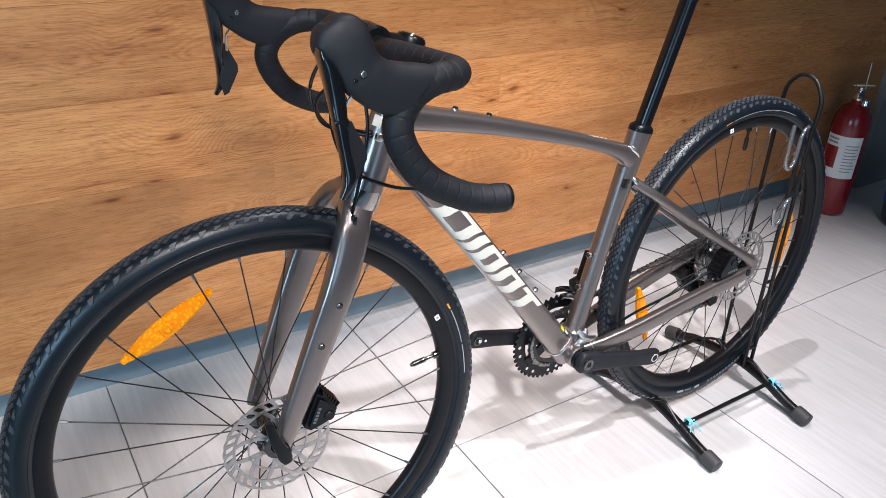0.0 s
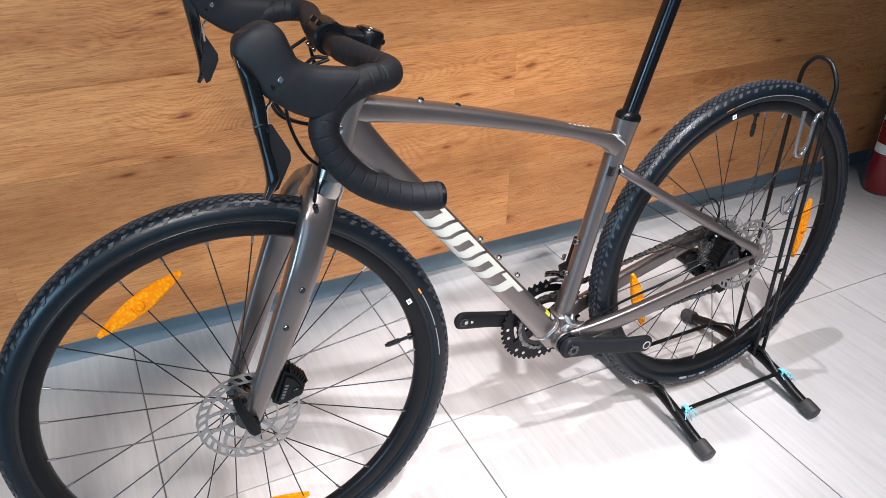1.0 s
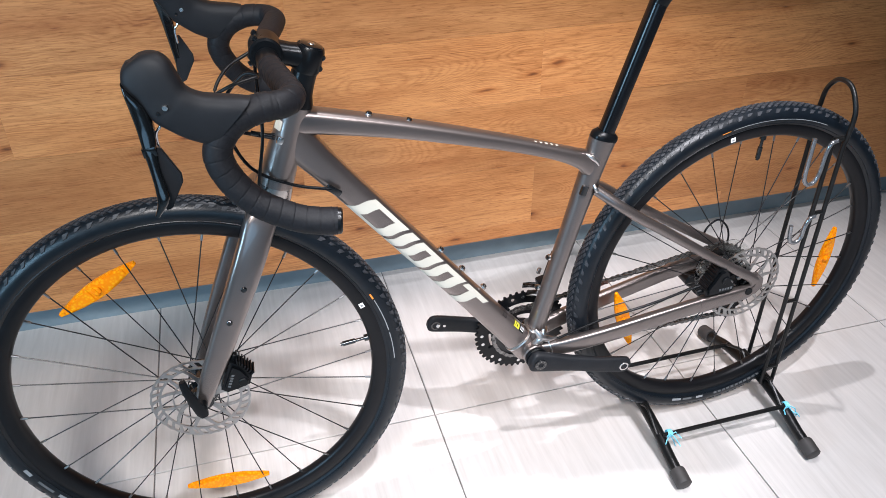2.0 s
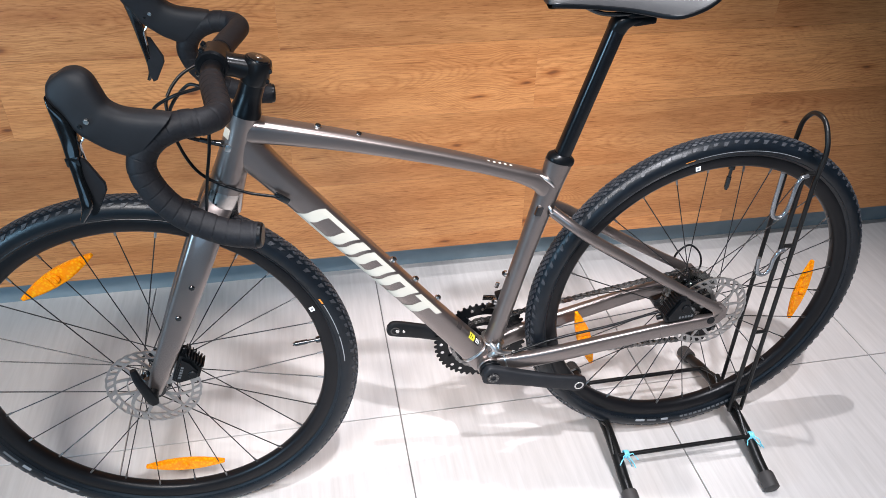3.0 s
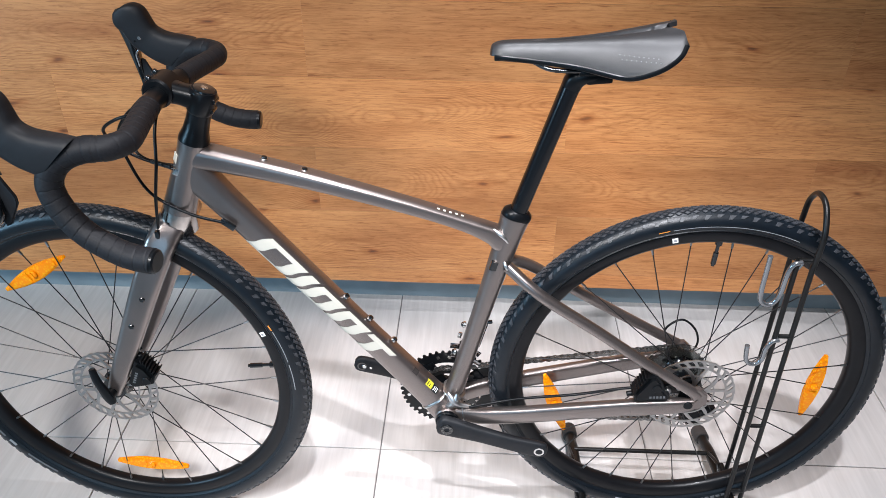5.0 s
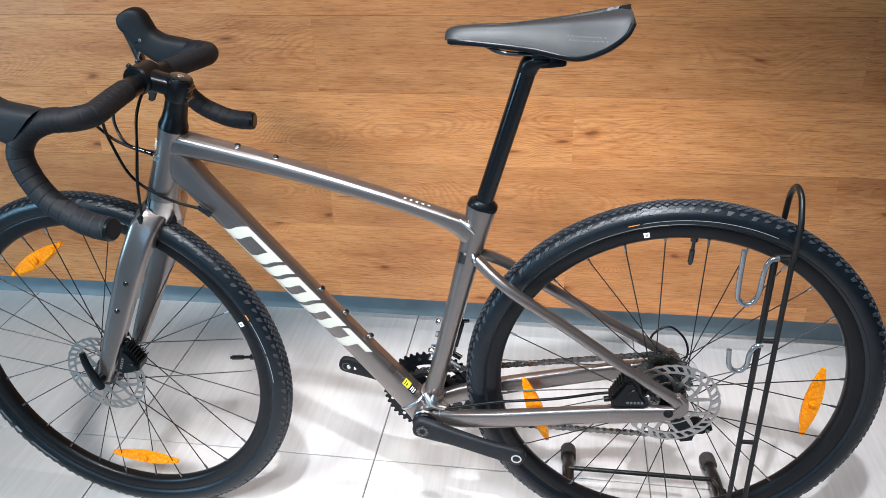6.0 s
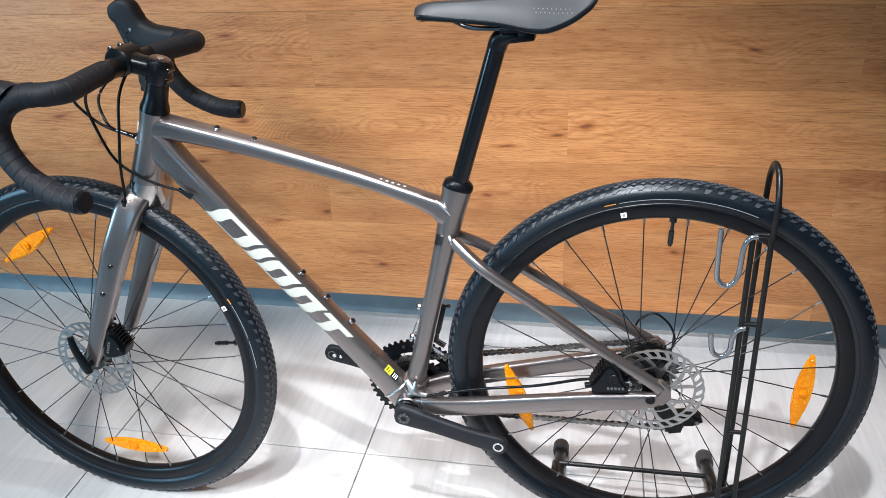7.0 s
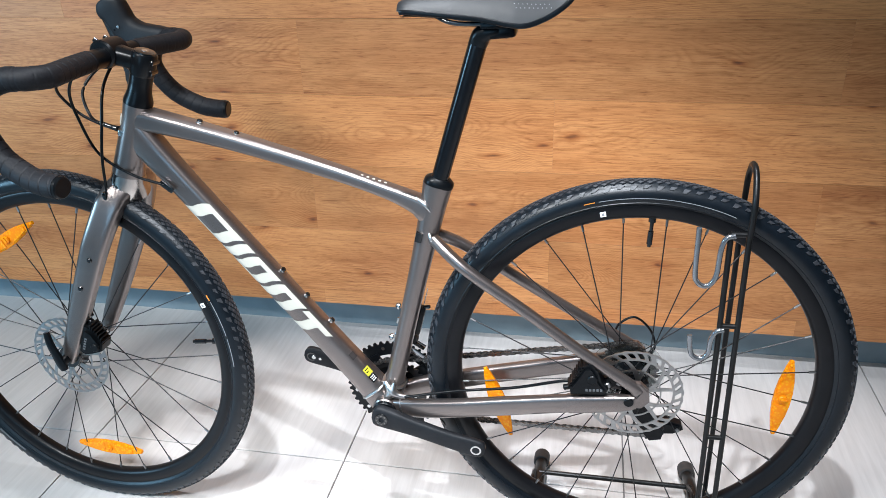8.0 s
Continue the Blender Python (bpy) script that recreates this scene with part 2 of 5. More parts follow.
MAT = {
    "paint": material("taupe_metallic_paint", paint_build),
    "wood": material("oak_laminate", wood_build),
    "tile": material("grey_porcelain", tile_build),
    "clear": material("clear_plastic", plastic_clear),
    "amber": amber_material("amber_plastic", False),
    "amber_lens": amber_material("amber_prism_lens", True),
    "tape": material("black_bar_tape", tape_build),
    "tread": simple("tread_rubber", (0.028, 0.030, 0.035), 0.48, var=0.4, scale=90, grain=0.3, spec=0.5),
    # black rubber; the bluish part of its colour stands in for reflected sheen
    "rubber": simple("tyre_rubber", (0.0036, 0.0060, 0.0092), 0.36, var=0.25, scale=60, grain=0.2, spec=0.38),
    "hood": simple("hood_rubber", (0.0100, 0.0108, 0.0130), 0.56, var=0.15, grain=0.25, grain_scale=1500, spec=0.27),
    "black": simple("satin_black_alloy", (0.0035, 0.0042, 0.0052), 0.30, 0.0, coat=0.03, spec=0.2),
    "rim": simple("rim_black", (0.006, 0.006, 0.007), 0.34, 0.0, coat=0.03, spec=0.2),
    "gloss": simple("gloss_black", (0.005, 0.006, 0.007), 0.14, 0.0, coat=0.6),
    "spoke": simple("black_steel_spoke", (0.008, 0.008, 0.009), 0.38, 0.0),
    "steel": simple("brushed_steel", (0.62, 0.62, 0.61), 0.26, 1.0, var=0.08, scale=120),
    "rotor": simple("rotor_steel", (0.42, 0.415, 0.41), 0.32, 1.0, var=0.08, scale=150),
    "chain": simple("oily_steel", (0.20, 0.195, 0.19), 0.28, 0.9, var=0.3, scale=90),
    "post": simple("seat_post_black", (0.003, 0.0035, 0.0045), 0.20, 0.0, var=0.1, spec=0.4),
    "nipple": simple("nipple_steel", (0.30, 0.30, 0.30), 0.35, 1.0),
    "cassette": simple("sprocket_steel", (0.24, 0.235, 0.23), 0.32, 0.95, var=0.2),
    "chrome": simple("worn_chrome", (0.55, 0.55, 0.56), 0.16, 1.0, var=0.1),
    "cream": simple("cream_decal", (0.52, 0.495, 0.425), 0.35, var=0.03),
    "greydecal": simple("grey_decal", (0.045, 0.038, 0.036), 0.4, 0.2),
    "white": simple("white_print", (0.78, 0.78, 0.76), 0.45, var=0.03),
    "grey": simple("grey_print", (0.25, 0.26, 0.27), 0.5, var=0.05),
    "print": simple("faded_print", (0.10, 0.105, 0.11), 0.5, var=0.1),
    "orange": simple("orange_print", (0.75, 0.25, 0.03), 0.5, var=0.05),
    "yellow": simple("yellow_sticker", (0.64, 0.60, 0.04), 0.4, var=0.05),
    "saddle": simple("grey_saddle_cover", (0.0118, 0.0121, 0.0134), 0.46, var=0.08, grain=0.2, grain_scale=1200),
    "stand": simple("stand_black_paint", (0.006, 0.006, 0.006), 0.34, 0.0, var=0.3, scale=30, coat=0.0, spec=0.3),
    "foot": simple("rubber_foot", (0.035, 0.032, 0.031), 0.6, var=0.2),
    "sleeve": simple("hook_sleeve", (0.26, 0.27, 0.285), 0.16, 0.8, var=0.05, coat=0.5),
    "blue": simple("blue_plastic_tie", (0.18, 0.62, 0.78), 0.4, var=0.05),
    "red": simple("extinguisher_red", (0.22, 0.007, 0.011), 0.25, var=0.12, scale=8, coat=0.4),
    # paler than the frame paint, puts the lamp's highlight into the welds
    "weld": simple("weld_highlight_metal", (0.72, 0.69, 0.67), 0.30, 1.0, var=0.1, scale=200),
    "polished": simple("polished_taupe_metal", (0.40, 0.37, 0.35), 0.17, 1.0, var=0.1, scale=60, coat=0.4),
    "plinth": simple("grey_skirting", (0.19, 0.245, 0.275), 0.42, var=0.12, scale=14),
    "grout": simple("grout", (0.16, 0.15, 0.145), 0.8, var=0.15),
    "plaster": simple("grey_plaster", (0.20, 0.20, 0.21), 0.8, var=0.04, scale=3),
    "greywall": simple("grey_column_paint", (0.20, 0.19, 0.18), 0.6, var=0.1, scale=4),
    "darkbag": simple("black_plastic", (0.012, 0.013, 0.016), 0.35, var=0.2),
    # paints the blue glint on the dark object by the wall
    "bluetrim": simple("blue_plastic", (0.02, 0.12, 0.45), 0.35),
}

# ---- mesh helpers ----


def part(name, bm, mat, parent=None, label="", smooth=True):
    me = bpy.data.meshes.new(name)
    bm.normal_update()
    bm.to_mesh(me)
    bm.free()
    mats = mat if isinstance(mat, (list, tuple)) else [mat]
    for m in mats:
        me.materials.append(MAT[m])
    if smooth:
        me.polygons.foreach_set("use_smooth", [True] * len(me.polygons))
        me.set_sharp_from_angle(angle=radians(38))
    ob = new(name, me)
    if parent is not None:
        ob.parent = parent
    if label:
        ob["label"] = label
    return ob


def thing(name, at=(0, 0, 0), label="", category="", group="", kind=""):
    ob = new(name)
    ob.empty_display_size = 0.05
    ob.location = at
    return tagged(ob, label, category, group, kind)


def spline(pts, per=8):
    """Catmull-Rom through points; each may carry extra values (radii)."""
    p = [np.array(a, float) for a in pts]
    p = [2 * p[0] - p[1]] + p + [2 * p[-1] - p[-2]]
    out = []
    for i in range(1, len(p) - 2):
        for k in range(per):
            t = k / per
            out.append(0.5 * (2 * p[i] + (p[i + 1] - p[i - 1]) * t + (2 * p[i - 1] - 5 * p[i] + 4 * p[i + 1] - p[i + 2]) * t * t
                              + (3 * p[i] - p[i - 1] - 3 * p[i + 1] + p[i + 2]) * t ** 3))
    out.append(p[-2])
    return out


def sweep(bm, pts, ra, rb=None, ref=(0, 1, 0), seg=14, power=2.0, caps=True, closed=False):
    """Skin of elliptic sections along points. ra: half size across ref, rb: half size along ref; numbers or lists."""
    n = len(pts)
    P = [Vector(p[:3]) for p in pts]
    ra = list(ra) if hasattr(ra, "__len__") else [ra] * n
    rb = ra if rb is None else (list(rb) if hasattr(rb, "__len__") else [rb] * n)
    ref = Vector(ref)
    rings = []
    for i in range(n):
        a, b = (P[i - 1], P[(i + 1) % n]) if closed else (P[max(0, i - 1)], P[min(n - 1, i + 1)])
        t = (b - a).normalized()
        u = t.cross(ref)
        if u.length < 1e-3:
            u = t.orthogonal()
        u.normalize()
        w = u.cross(t).normalized()
        ring = []
        for k in range(seg):
            th = 2 * math.pi * k / seg
            c, s = math.cos(th), math.sin(th)
            c = math.copysign(abs(c) ** (2 / power), c)
            s = math.copysign(abs(s) ** (2 / power), s)
            ring.append(bm.verts.new(P[i] + u * (ra[i] * c) + w * (rb[i] * s)))
        rings.append(ring)
    for i in range(n if closed else n - 1):
        r0, r1 = rings[i], rings[(i + 1) % n]
        for k in range(seg):
            bm.faces.new((r0[k], r0[(k + 1) % seg], r1[(k + 1) % seg], r1[k]))
    if caps and not closed:
        bm.faces.new(rings[0][::-1])
        bm.faces.new(rings[-1])
    bmesh.ops.recalc_face_normals(bm, faces=bm.faces)
    return rings


def lathe(bm, profile, centre=(0, 0, 0), seg=48, closed=True, axis="y"):
    """Turns (radius, along) points about an axis through the centre."""
    rings = []
    c = Vector(centre)
    for k in range(seg):
        th = 2 * math.pi * k / seg
        co, si = math.cos(th), math.sin(th)
        ring = []
        for r, h in profile:
            v = {"y": (r * co, h, r * si), "z": (r * co, r * si, h), "x": (h, r * co, r * si)}[axis]
            ring.append(bm.verts.new(c + Vector(v)))
        rings.append(ring)
    m = len(profile)
    for k in range(seg):
        a, b = rings[k], rings[(k + 1) % seg]
        for i in range(m if closed else m - 1):
            j = (i + 1) % m
            bm.faces.new((a[i], a[j], b[j], b[i]))
    bmesh.ops.recalc_face_normals(bm, faces=bm.faces)


def cyl(bm, a, b, r, r2=None, seg=16, bevel=0.0):
    a, b = Vector(a), Vector(b)
    r2 = r if r2 is None else r2
    d = (b - a)
    if bevel and d.length > 2 * bevel:
        e = d.normalized() * bevel
        sweep(bm, [a, a + e, b - e, b], [r - bevel, r, r2, r2 - bevel], seg=seg, ref=(0.0123, 0.17, 0.98) if abs(d.normalized().z) < 0.9 else (0, 1, 0))
    else:
        sweep(bm, [a, b], [r, r2], seg=seg, ref=(0.0123, 0.17, 0.98) if abs(d.normalized().z) < 0.9 else (0, 1, 0))


def box(bm, centre, size, m=None, bevel=0.0):
    r = bmesh.ops.create_cube(bm, size=1.0)
    mat = Matrix.Translation(centre) @ (m or Matrix()) @ Matrix.Diagonal((*size, 1))
    bmesh.ops.transform(bm, matrix=mat, verts=r["verts"])
    if bevel:
        es = list({e for v in r["verts"] for e in v.link_edges})
        bmesh.ops.bevel(bm, geom=es, offset=bevel, segments=2, affect="EDGES", profile=0.6)


def plate(bm, outline, v0, v1, bevel=0.0):
    """A flat shape, outlined in (x, z), between two depths in y."""
    lo = [bm.verts.new((x, v0, z)) for x, z in outline]
    hi = [bm.verts.new((x, v1, z)) for x, z in outline]
    n = len(outline)
    f = [bm.faces.new(lo), bm.faces.new(hi[::-1])]
    for i in range(n):
        f.append(bm.faces.new((lo[i], hi[i], hi[(i + 1) % n], lo[(i + 1) % n])))
    bmesh.ops.recalc_face_normals(bm, faces=f)
    if bevel:
        es = list({e for fc in f[:2] for e in fc.edges})
        bmesh.ops.bevel(bm, geom=es, offset=bevel, segments=2, affect="EDGES")


def gear_outline(r, teeth, depth, n=6):
    out = []
    for i in range(teeth):
        for k, rr in ((0, r - depth), (1, r - depth * 0.9), (2, r - depth * 0.15), (3, r), (4, r - depth * 0.15), (5, r - depth * 0.9)):
            th = 2 * math.pi * (i + k / n) / teeth
            out.append((rr * math.cos(th), rr * math.sin(th)))
    return out


def ring_plate(bm, outer, r_in, centre, v0, v1):
    """A toothed disc with a round hole; outer is an outline about the centre."""
    cx, cz = centre
    n = len(outer)
    rows = []
    for v in (v0, v1):
        o = [bm.verts.new((cx + x, v, cz + z)) for x, z in outer]
        i = [bm.verts.new((cx + r_in * math.cos(math.atan2(z, x)), v, cz + r_in * math.sin(math.atan2(z, x)))) for x, z in outer]
        rows.append((o, i))
    (o0, i0), (o1, i1) = rows
    for k in range(n):
        j = (k + 1) % n
        bm.faces.new((o0[k], o0[j], i0[j], i0[k]))
        bm.faces.new((o1[k], i1[k], i1[j], o1[j]))
        bm.faces.new((o0[k], o1[k], o1[j], o0[j]))
        bm.faces.new((i0[k], i0[j], i1[j], i1[k]))
    bmesh.ops.recalc_face_normals(bm, faces=bm.faces)


# ---- the room ----
WALL_Y, PANEL_Z, PLINTH_Y = 0.974, 0.115, 1.064
TILE, TX, TY = 0.6, 0.276, 0.494
X_MIN, X_MAX, Y_MIN, ROOM_Z = -2.6, 3.6, -3.2, 2.8


def slab(name, lo, hi, mat, label, category="wall"):
    bm = bmesh.new()
    box(bm, [(a + b) / 2 for a, b in zip(lo, hi)], [b - a for a, b in zip(lo, hi)])
    return tagged(part(name, bm, mat, smooth=False), label, category, kind="structure")


floor = slab("floor", (X_MIN, Y_MIN, -0.10), (X_MAX, PLINTH_Y, -0.004), "grout", "pale grey porcelain tile floor with thin grey joints", "floor")
# unseen ceiling and three walls close the room; dark so black parts reflect less
ceiling = slab("ceiling", (X_MIN, Y_MIN, ROOM_Z), (X_MAX, PLINTH_Y + 0.2, ROOM_Z + 0.1), "plaster", "unseen ceiling, assumed, dark grey to dim reflections", "ceiling")
wall_back = slab("wall_south", (X_MIN, Y_MIN - 0.12, -0.1), (X_MAX, Y_MIN, ROOM_Z), "plaster", "unseen room wall, assumed, grey to dim reflections")
wall_left = slab("wall_west", (X_MIN - 0.12, Y_MIN, -0.1), (X_MIN, PLINTH_Y + 0.2, ROOM_Z), "plaster", "unseen room wall, assumed, grey to dim reflections")
wall_right = slab("wall_east", (X_MAX, Y_MIN, -0.1), (X_MAX + 0.12, PLINTH_Y + 0.2, ROOM_Z), "plaster", "unseen room wall, assumed, grey to dim reflections")
wall_north = slab("wall_north", (X_MIN, WALL_Y + 0.012, PANEL_Z), (X_MAX, PLINTH_Y + 0.2, ROOM_Z), "grout", "shop wall clad in honey oak laminate planks")
baseboard = slab("baseboard", (X_MIN, PLINTH_Y, -0.1), (X_MAX, PLINTH_Y + 0.12, PANEL_Z), "plinth", "blue-grey recessed skirting under the wood cladding", "baseboard")
column = slab("column", (2.475, 0.945, -0.1), (3.2, WALL_Y + 0.012, ROOM_Z), "greywall", "dark grey painted column beside the fire extinguisher", "column")

# ---- the bicycle ----
# x runs from the front wheel to the rear, y away from the walker, z up
BIKE_Y = 0.364
FRONT, REAR, BB = (-0.175, 0.350), (0.851, 0.373), (0.431, 0.281)
HT_TOP, HT_BOT = (0.039, 0.827), (-0.004, 0.708)
bike = thing("bicycle", (0, BIKE_Y, 0), "taupe metallic gravel bicycle with drop bars in a black stand", "bicycle")


def tube(name, pts, ra, rb=None, power=2.0, seg=20, mat="paint", label="", parent=bike, per=6, caps=True):
    bm = bmesh.new()
    n = len(pts)
    rb = ra if rb is None else rb
    A = list(ra) if hasattr(ra, "__len__") else [ra] * n
    Bq = list(rb) if hasattr(rb, "__len__") else [rb] * n
    s = spline([(*p, a, b) for p, a, b in zip(pts, A, Bq)], per)
    sweep(bm, [q[:3] for q in s], [q[3] for q in s], [q[4] for q in s], seg=seg, power=power, caps=caps)
    return part(name, bm, mat, parent, label)


ax = ((HT_TOP[0] - HT_BOT[0]), 0, (HT_TOP[1] - HT_BOT[1]))


def steer(t, v=0.0, fore=0.0):
    """A point on the steering axis; t in metres above the head tube's foot."""
    L = math.hypot(ax[0], ax[2])
    ux, uz = ax[0] / L, ax[2] / L
    return (HT_BOT[0] + ux * t - uz * fore, v, HT_BOT[1] + uz * t + ux * fore)


HT_L = math.hypot(ax[0], ax[2])
tube("head_tube", [steer(-0.002), steer(0.012), steer(0.05), steer(HT_L - 0.03), steer(HT_L)], [0.027, 0.0265, 0.0245, 0.0225, 0.0235], label="taupe metallic head tube", seg=28)
bm = bmesh.new()
badge = Vector(steer(0.094, -0.0125, 0.0190))
box(bm, badge, (0.0016, 0.0130, 0.0150), Matrix.Rotation(radians(20), 4, "Y") @ Matrix.Rotation(radians(33), 4, "Z"), 0.0005)
part("head_badge", bm, "cream", bike, "small cream badge on the head tube")
DT0, DT1 = Vector((0.0318, 0, 0.7714)), Vector((0.4258, 0, 0.2774))
DT_A, DT_B = 0.0230, 0.0188
top_tube = tube("top_tube", [(0.030, 0, 0.803), (0.075, 0, 0.7955), (0.20, 0, 0.7674), (0.36, 0, 0.7232), (0.45, 0, 0.6937), (0.495, 0, 0.6752), (0.511, 0, 0.6655), (0.521, 0, 0.658)],
                [0.0205, 0.0180, 0.0143, 0.0121, 0.0121, 0.0160, 0.0200, 0.0205], [0.021, 0.0195, 0.0175, 0.0152, 0.0148, 0.0155, 0.0165, 0.016], power=3.3, seg=36)
down_tube = tube("down_tube", [tuple(DT0 + (DT1 - DT0) * t) for t in (-0.03, 0.1, 0.3, 0.5, 0.7, 0.9, 1.0)], [0.0295, DT_A + 0.001, DT_A, DT_A, DT_A, 0.0255, 0.0280],
                 [0.021, 0.0200, DT_B, DT_B, DT_B, 0.0205, 0.0240], power=3.2, seg=40)
seat_tube = tube("seat_tube", [(0.4345, 0, 0.292), (0.4607, 0.001, 0.40), (0.4917, 0.002, 0.53), (0.5215, 0.001, 0.655), (0.534, 0, 0.708)], [0.0185, 0.0165, 0.0168, 0.0205, 0.0242],
                 [0.021, 0.018, 0.017, 0.0185, 0.0195], seg=28)


def weld(c, d, ra, rb, r, host):
    """A smooth weld bead round a tube whose axis runs along d, coloured bright to hold the lamp's highlight."""
    d = Vector(d).normalized()
    u = Vector((-d.z, 0, d.x))
    ring = []
    for k in range(36):
        th = 2 * math.pi * k / 36
        co, si = math.cos(th), math.sin(th)
        co, si = math.copysign(abs(co) ** 0.66, co), math.copysign(abs(si) ** 0.66, si)
        ring.append(Vector(c) + u * (ra * co) + Vector((0, rb * si, 0)))
    bm = bmesh.new()
    sweep(bm, ring, r, r * 0.7, ref=d, seg=8, closed=True)
    part("weld_bead", bm, "weld", host, "smooth weld bead coloured bright for its highlight")


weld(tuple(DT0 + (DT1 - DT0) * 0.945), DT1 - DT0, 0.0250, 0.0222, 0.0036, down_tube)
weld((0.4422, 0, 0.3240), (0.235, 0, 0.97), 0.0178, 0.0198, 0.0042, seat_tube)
# star of bright fillets, shaped after the highlight on the bottom bracket joint
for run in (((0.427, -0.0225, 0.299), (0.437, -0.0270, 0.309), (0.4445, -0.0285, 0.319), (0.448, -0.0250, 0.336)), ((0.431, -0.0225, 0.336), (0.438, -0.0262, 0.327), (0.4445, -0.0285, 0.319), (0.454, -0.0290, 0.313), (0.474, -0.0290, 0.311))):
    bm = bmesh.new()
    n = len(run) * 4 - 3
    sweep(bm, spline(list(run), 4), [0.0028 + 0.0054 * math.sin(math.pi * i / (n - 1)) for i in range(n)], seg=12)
    part("weld_fillet", bm, "weld", bike, "bright fillet standing in for the highlight at the bottom bracket")
# highlights at the seat cluster, likewise put into bright fillets
for run, label in ((((0.519, -0.0140, 0.630), (0.5235, -0.0185, 0.621), (0.5285, -0.0205, 0.612)), "bright fillet standing in for the highlight under the seat cluster"),
                   (((0.500, -0.0100, 0.688), (0.509, -0.0135, 0.682), (0.518, -0.0160, 0.675), (0.524, -0.0170, 0.666)), "bright fillet standing in for the highlight at the seat cluster")):
    bm = bmesh.new()
    n = len(run) * 4 - 3
    sweep(bm, spline(list(run), 4), [0.0012 + 0.0026 * math.sin(math.pi * i / (n - 1)) for i in range(n)], seg=10)
    part("weld_fillet", bm, "weld", bike, label)
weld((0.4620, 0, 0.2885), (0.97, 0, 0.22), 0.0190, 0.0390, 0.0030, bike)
bm = bmesh.new()
cyl(bm, (*BB[:1], -0.036, BB[1]), (BB[0], 0.036, BB[1]), 0.0235, seg=28, bevel=0.002)
part("bottom_bracket", bm, "paint", bike)
for side in (-1, 1):
    bm = bmesh.new()
    cyl(bm, (BB[0], side * 0.036, BB[1]), (BB[0], side * 0.044, BB[1]), 0.0222, seg=28, bevel=0.0012)
    part("bearing_cup", bm, "black", bike, "black bearing cup")
for side in (-1, 1):
    tube("seat_stay", [(0.526, side * 0.012, 0.617), (0.563, side * 0.032, 0.592), (0.60, side * 0.040, 0.566), (0.68, side * 0.045, 0.513), (0.78, side * 0.057, 0.447), (0.852, side * 0.063, 0.402), (0.866, side * 0.064, 0.388)],
         [0.0095, 0.0095, 0.0095, 0.0093, 0.0093, 0.0100, 0.011], [0.0095, 0.010, 0.010, 0.009, 0.0080, 0.0070, 0.006], power=2.4, seg=16)
    tube("chain_stay", [(0.440, side * 0.022, 0.284), (0.49, side * 0.036, 0.294), (0.56, side * 0.045, 0.309), (0.66, side * 0.052, 0.331), (0.76, side * 0.058, 0.352), (0.835, side * 0.063, 0.365), (0.862, side * 0.064, 0.370)],
         [0.016, 0.0175, 0.0175, 0.0170, 0.0160, 0.0140, 0.012], [0.011, 0.010, 0.010, 0.0095, 0.0090, 0.0075, 0.006], power=3.4, seg=20)
    tube("stay_socket", [(0.757, side * 0.0578, 0.3514), (0.760, side * 0.058, 0.352), (0.80, side * 0.0607, 0.3590), (0.835, side * 0.063, 0.365), (0.858, side * 0.064, 0.3693)],
         [0.0164, 0.0174, 0.0164, 0.0154, 0.0130], [0.0092, 0.0102, 0.0095, 0.0087, 0.0072], power=3.4, seg=20)
    bm = bmesh.new()
    plate(bm, [(0.835, 0.358), (0.872, 0.360), (0.884, 0.374), (0.882, 0.394), (0.868, 0.408), (0.850, 0.407), (0.866, 0.388), (0.862, 0.380), (0.836, 0.375)], side * 0.056, side * 0.068, 0.002)
    part("dropout", bm, "paint", bike)
    bm = bmesh.new()
    cyl(bm, (REAR[0], side * 0.069, REAR[1]), (REAR[0], side * 0.073, REAR[1]), 0.008, seg=18, bevel=0.001)
    part("axle_cap", bm, "black", bike)
# seat clamp cover and seat post
ST_TOP, SP_TOP = Vector((0.535, 0, 0.708)), Vector((0.6005, 0, 0.930))
sd = (SP_TOP - ST_TOP).normalized()
bm = bmesh.new()
sweep(bm, [ST_TOP - sd * 0.001, ST_TOP + sd * 0.004, ST_TOP + sd * 0.008, ST_TOP + sd * 0.0125], [0.0240, 0.0243, 0.0228, 0.0160], [0.0188, 0.0190, 0.0180, 0.0150], seg=28, power=2.2)
part("seat_clamp_cover", bm, "black", bike, "black rubber cover over the seat clamp")
bm = bmesh.new()
sweep(bm, [ST_TOP, ST_TOP + (SP_TOP - ST_TOP) * 0.5, SP_TOP], 0.0138, seg=28, power=2.3)
post = part("seat_post", bm, "post", bike, "satin black seat post with small height marks")
side_n = Vector((sd.z, 0, -sd.x))
bm = bmesh.new()
for k in range(34):
    c = ST_TOP + sd * (0.030 + k * 0.0055) + Vector((0, -0.0091, 0)) - side_n * 0.0103
    box(bm, c, (0.0012, 0.0012, 0.0014 if k % 5 else 0.0030), Matrix.Rotation(math.atan2(sd.x, sd.z), 4, "Y") @ Matrix.Rotation(radians(45), 4, "Z"))
part("height_mark", bm, "grey", post, "dotted line of pale height marks")["kind"] = "stuff"
# saddle clamp
bm = bmesh.new()
neck = spline([(*tuple(SP_TOP - sd * 0.006), 0.0138, 0.0138), (0.6045, 0, 0.937, 0.0145, 0.0165), (0.615, 0, 0.943, 0.0120, 0.0185), (0.630, 0, 0.945, 0.0085, 0.0185), (0.645, 0, 0.946, 0.0045, 0.0150)], 5)
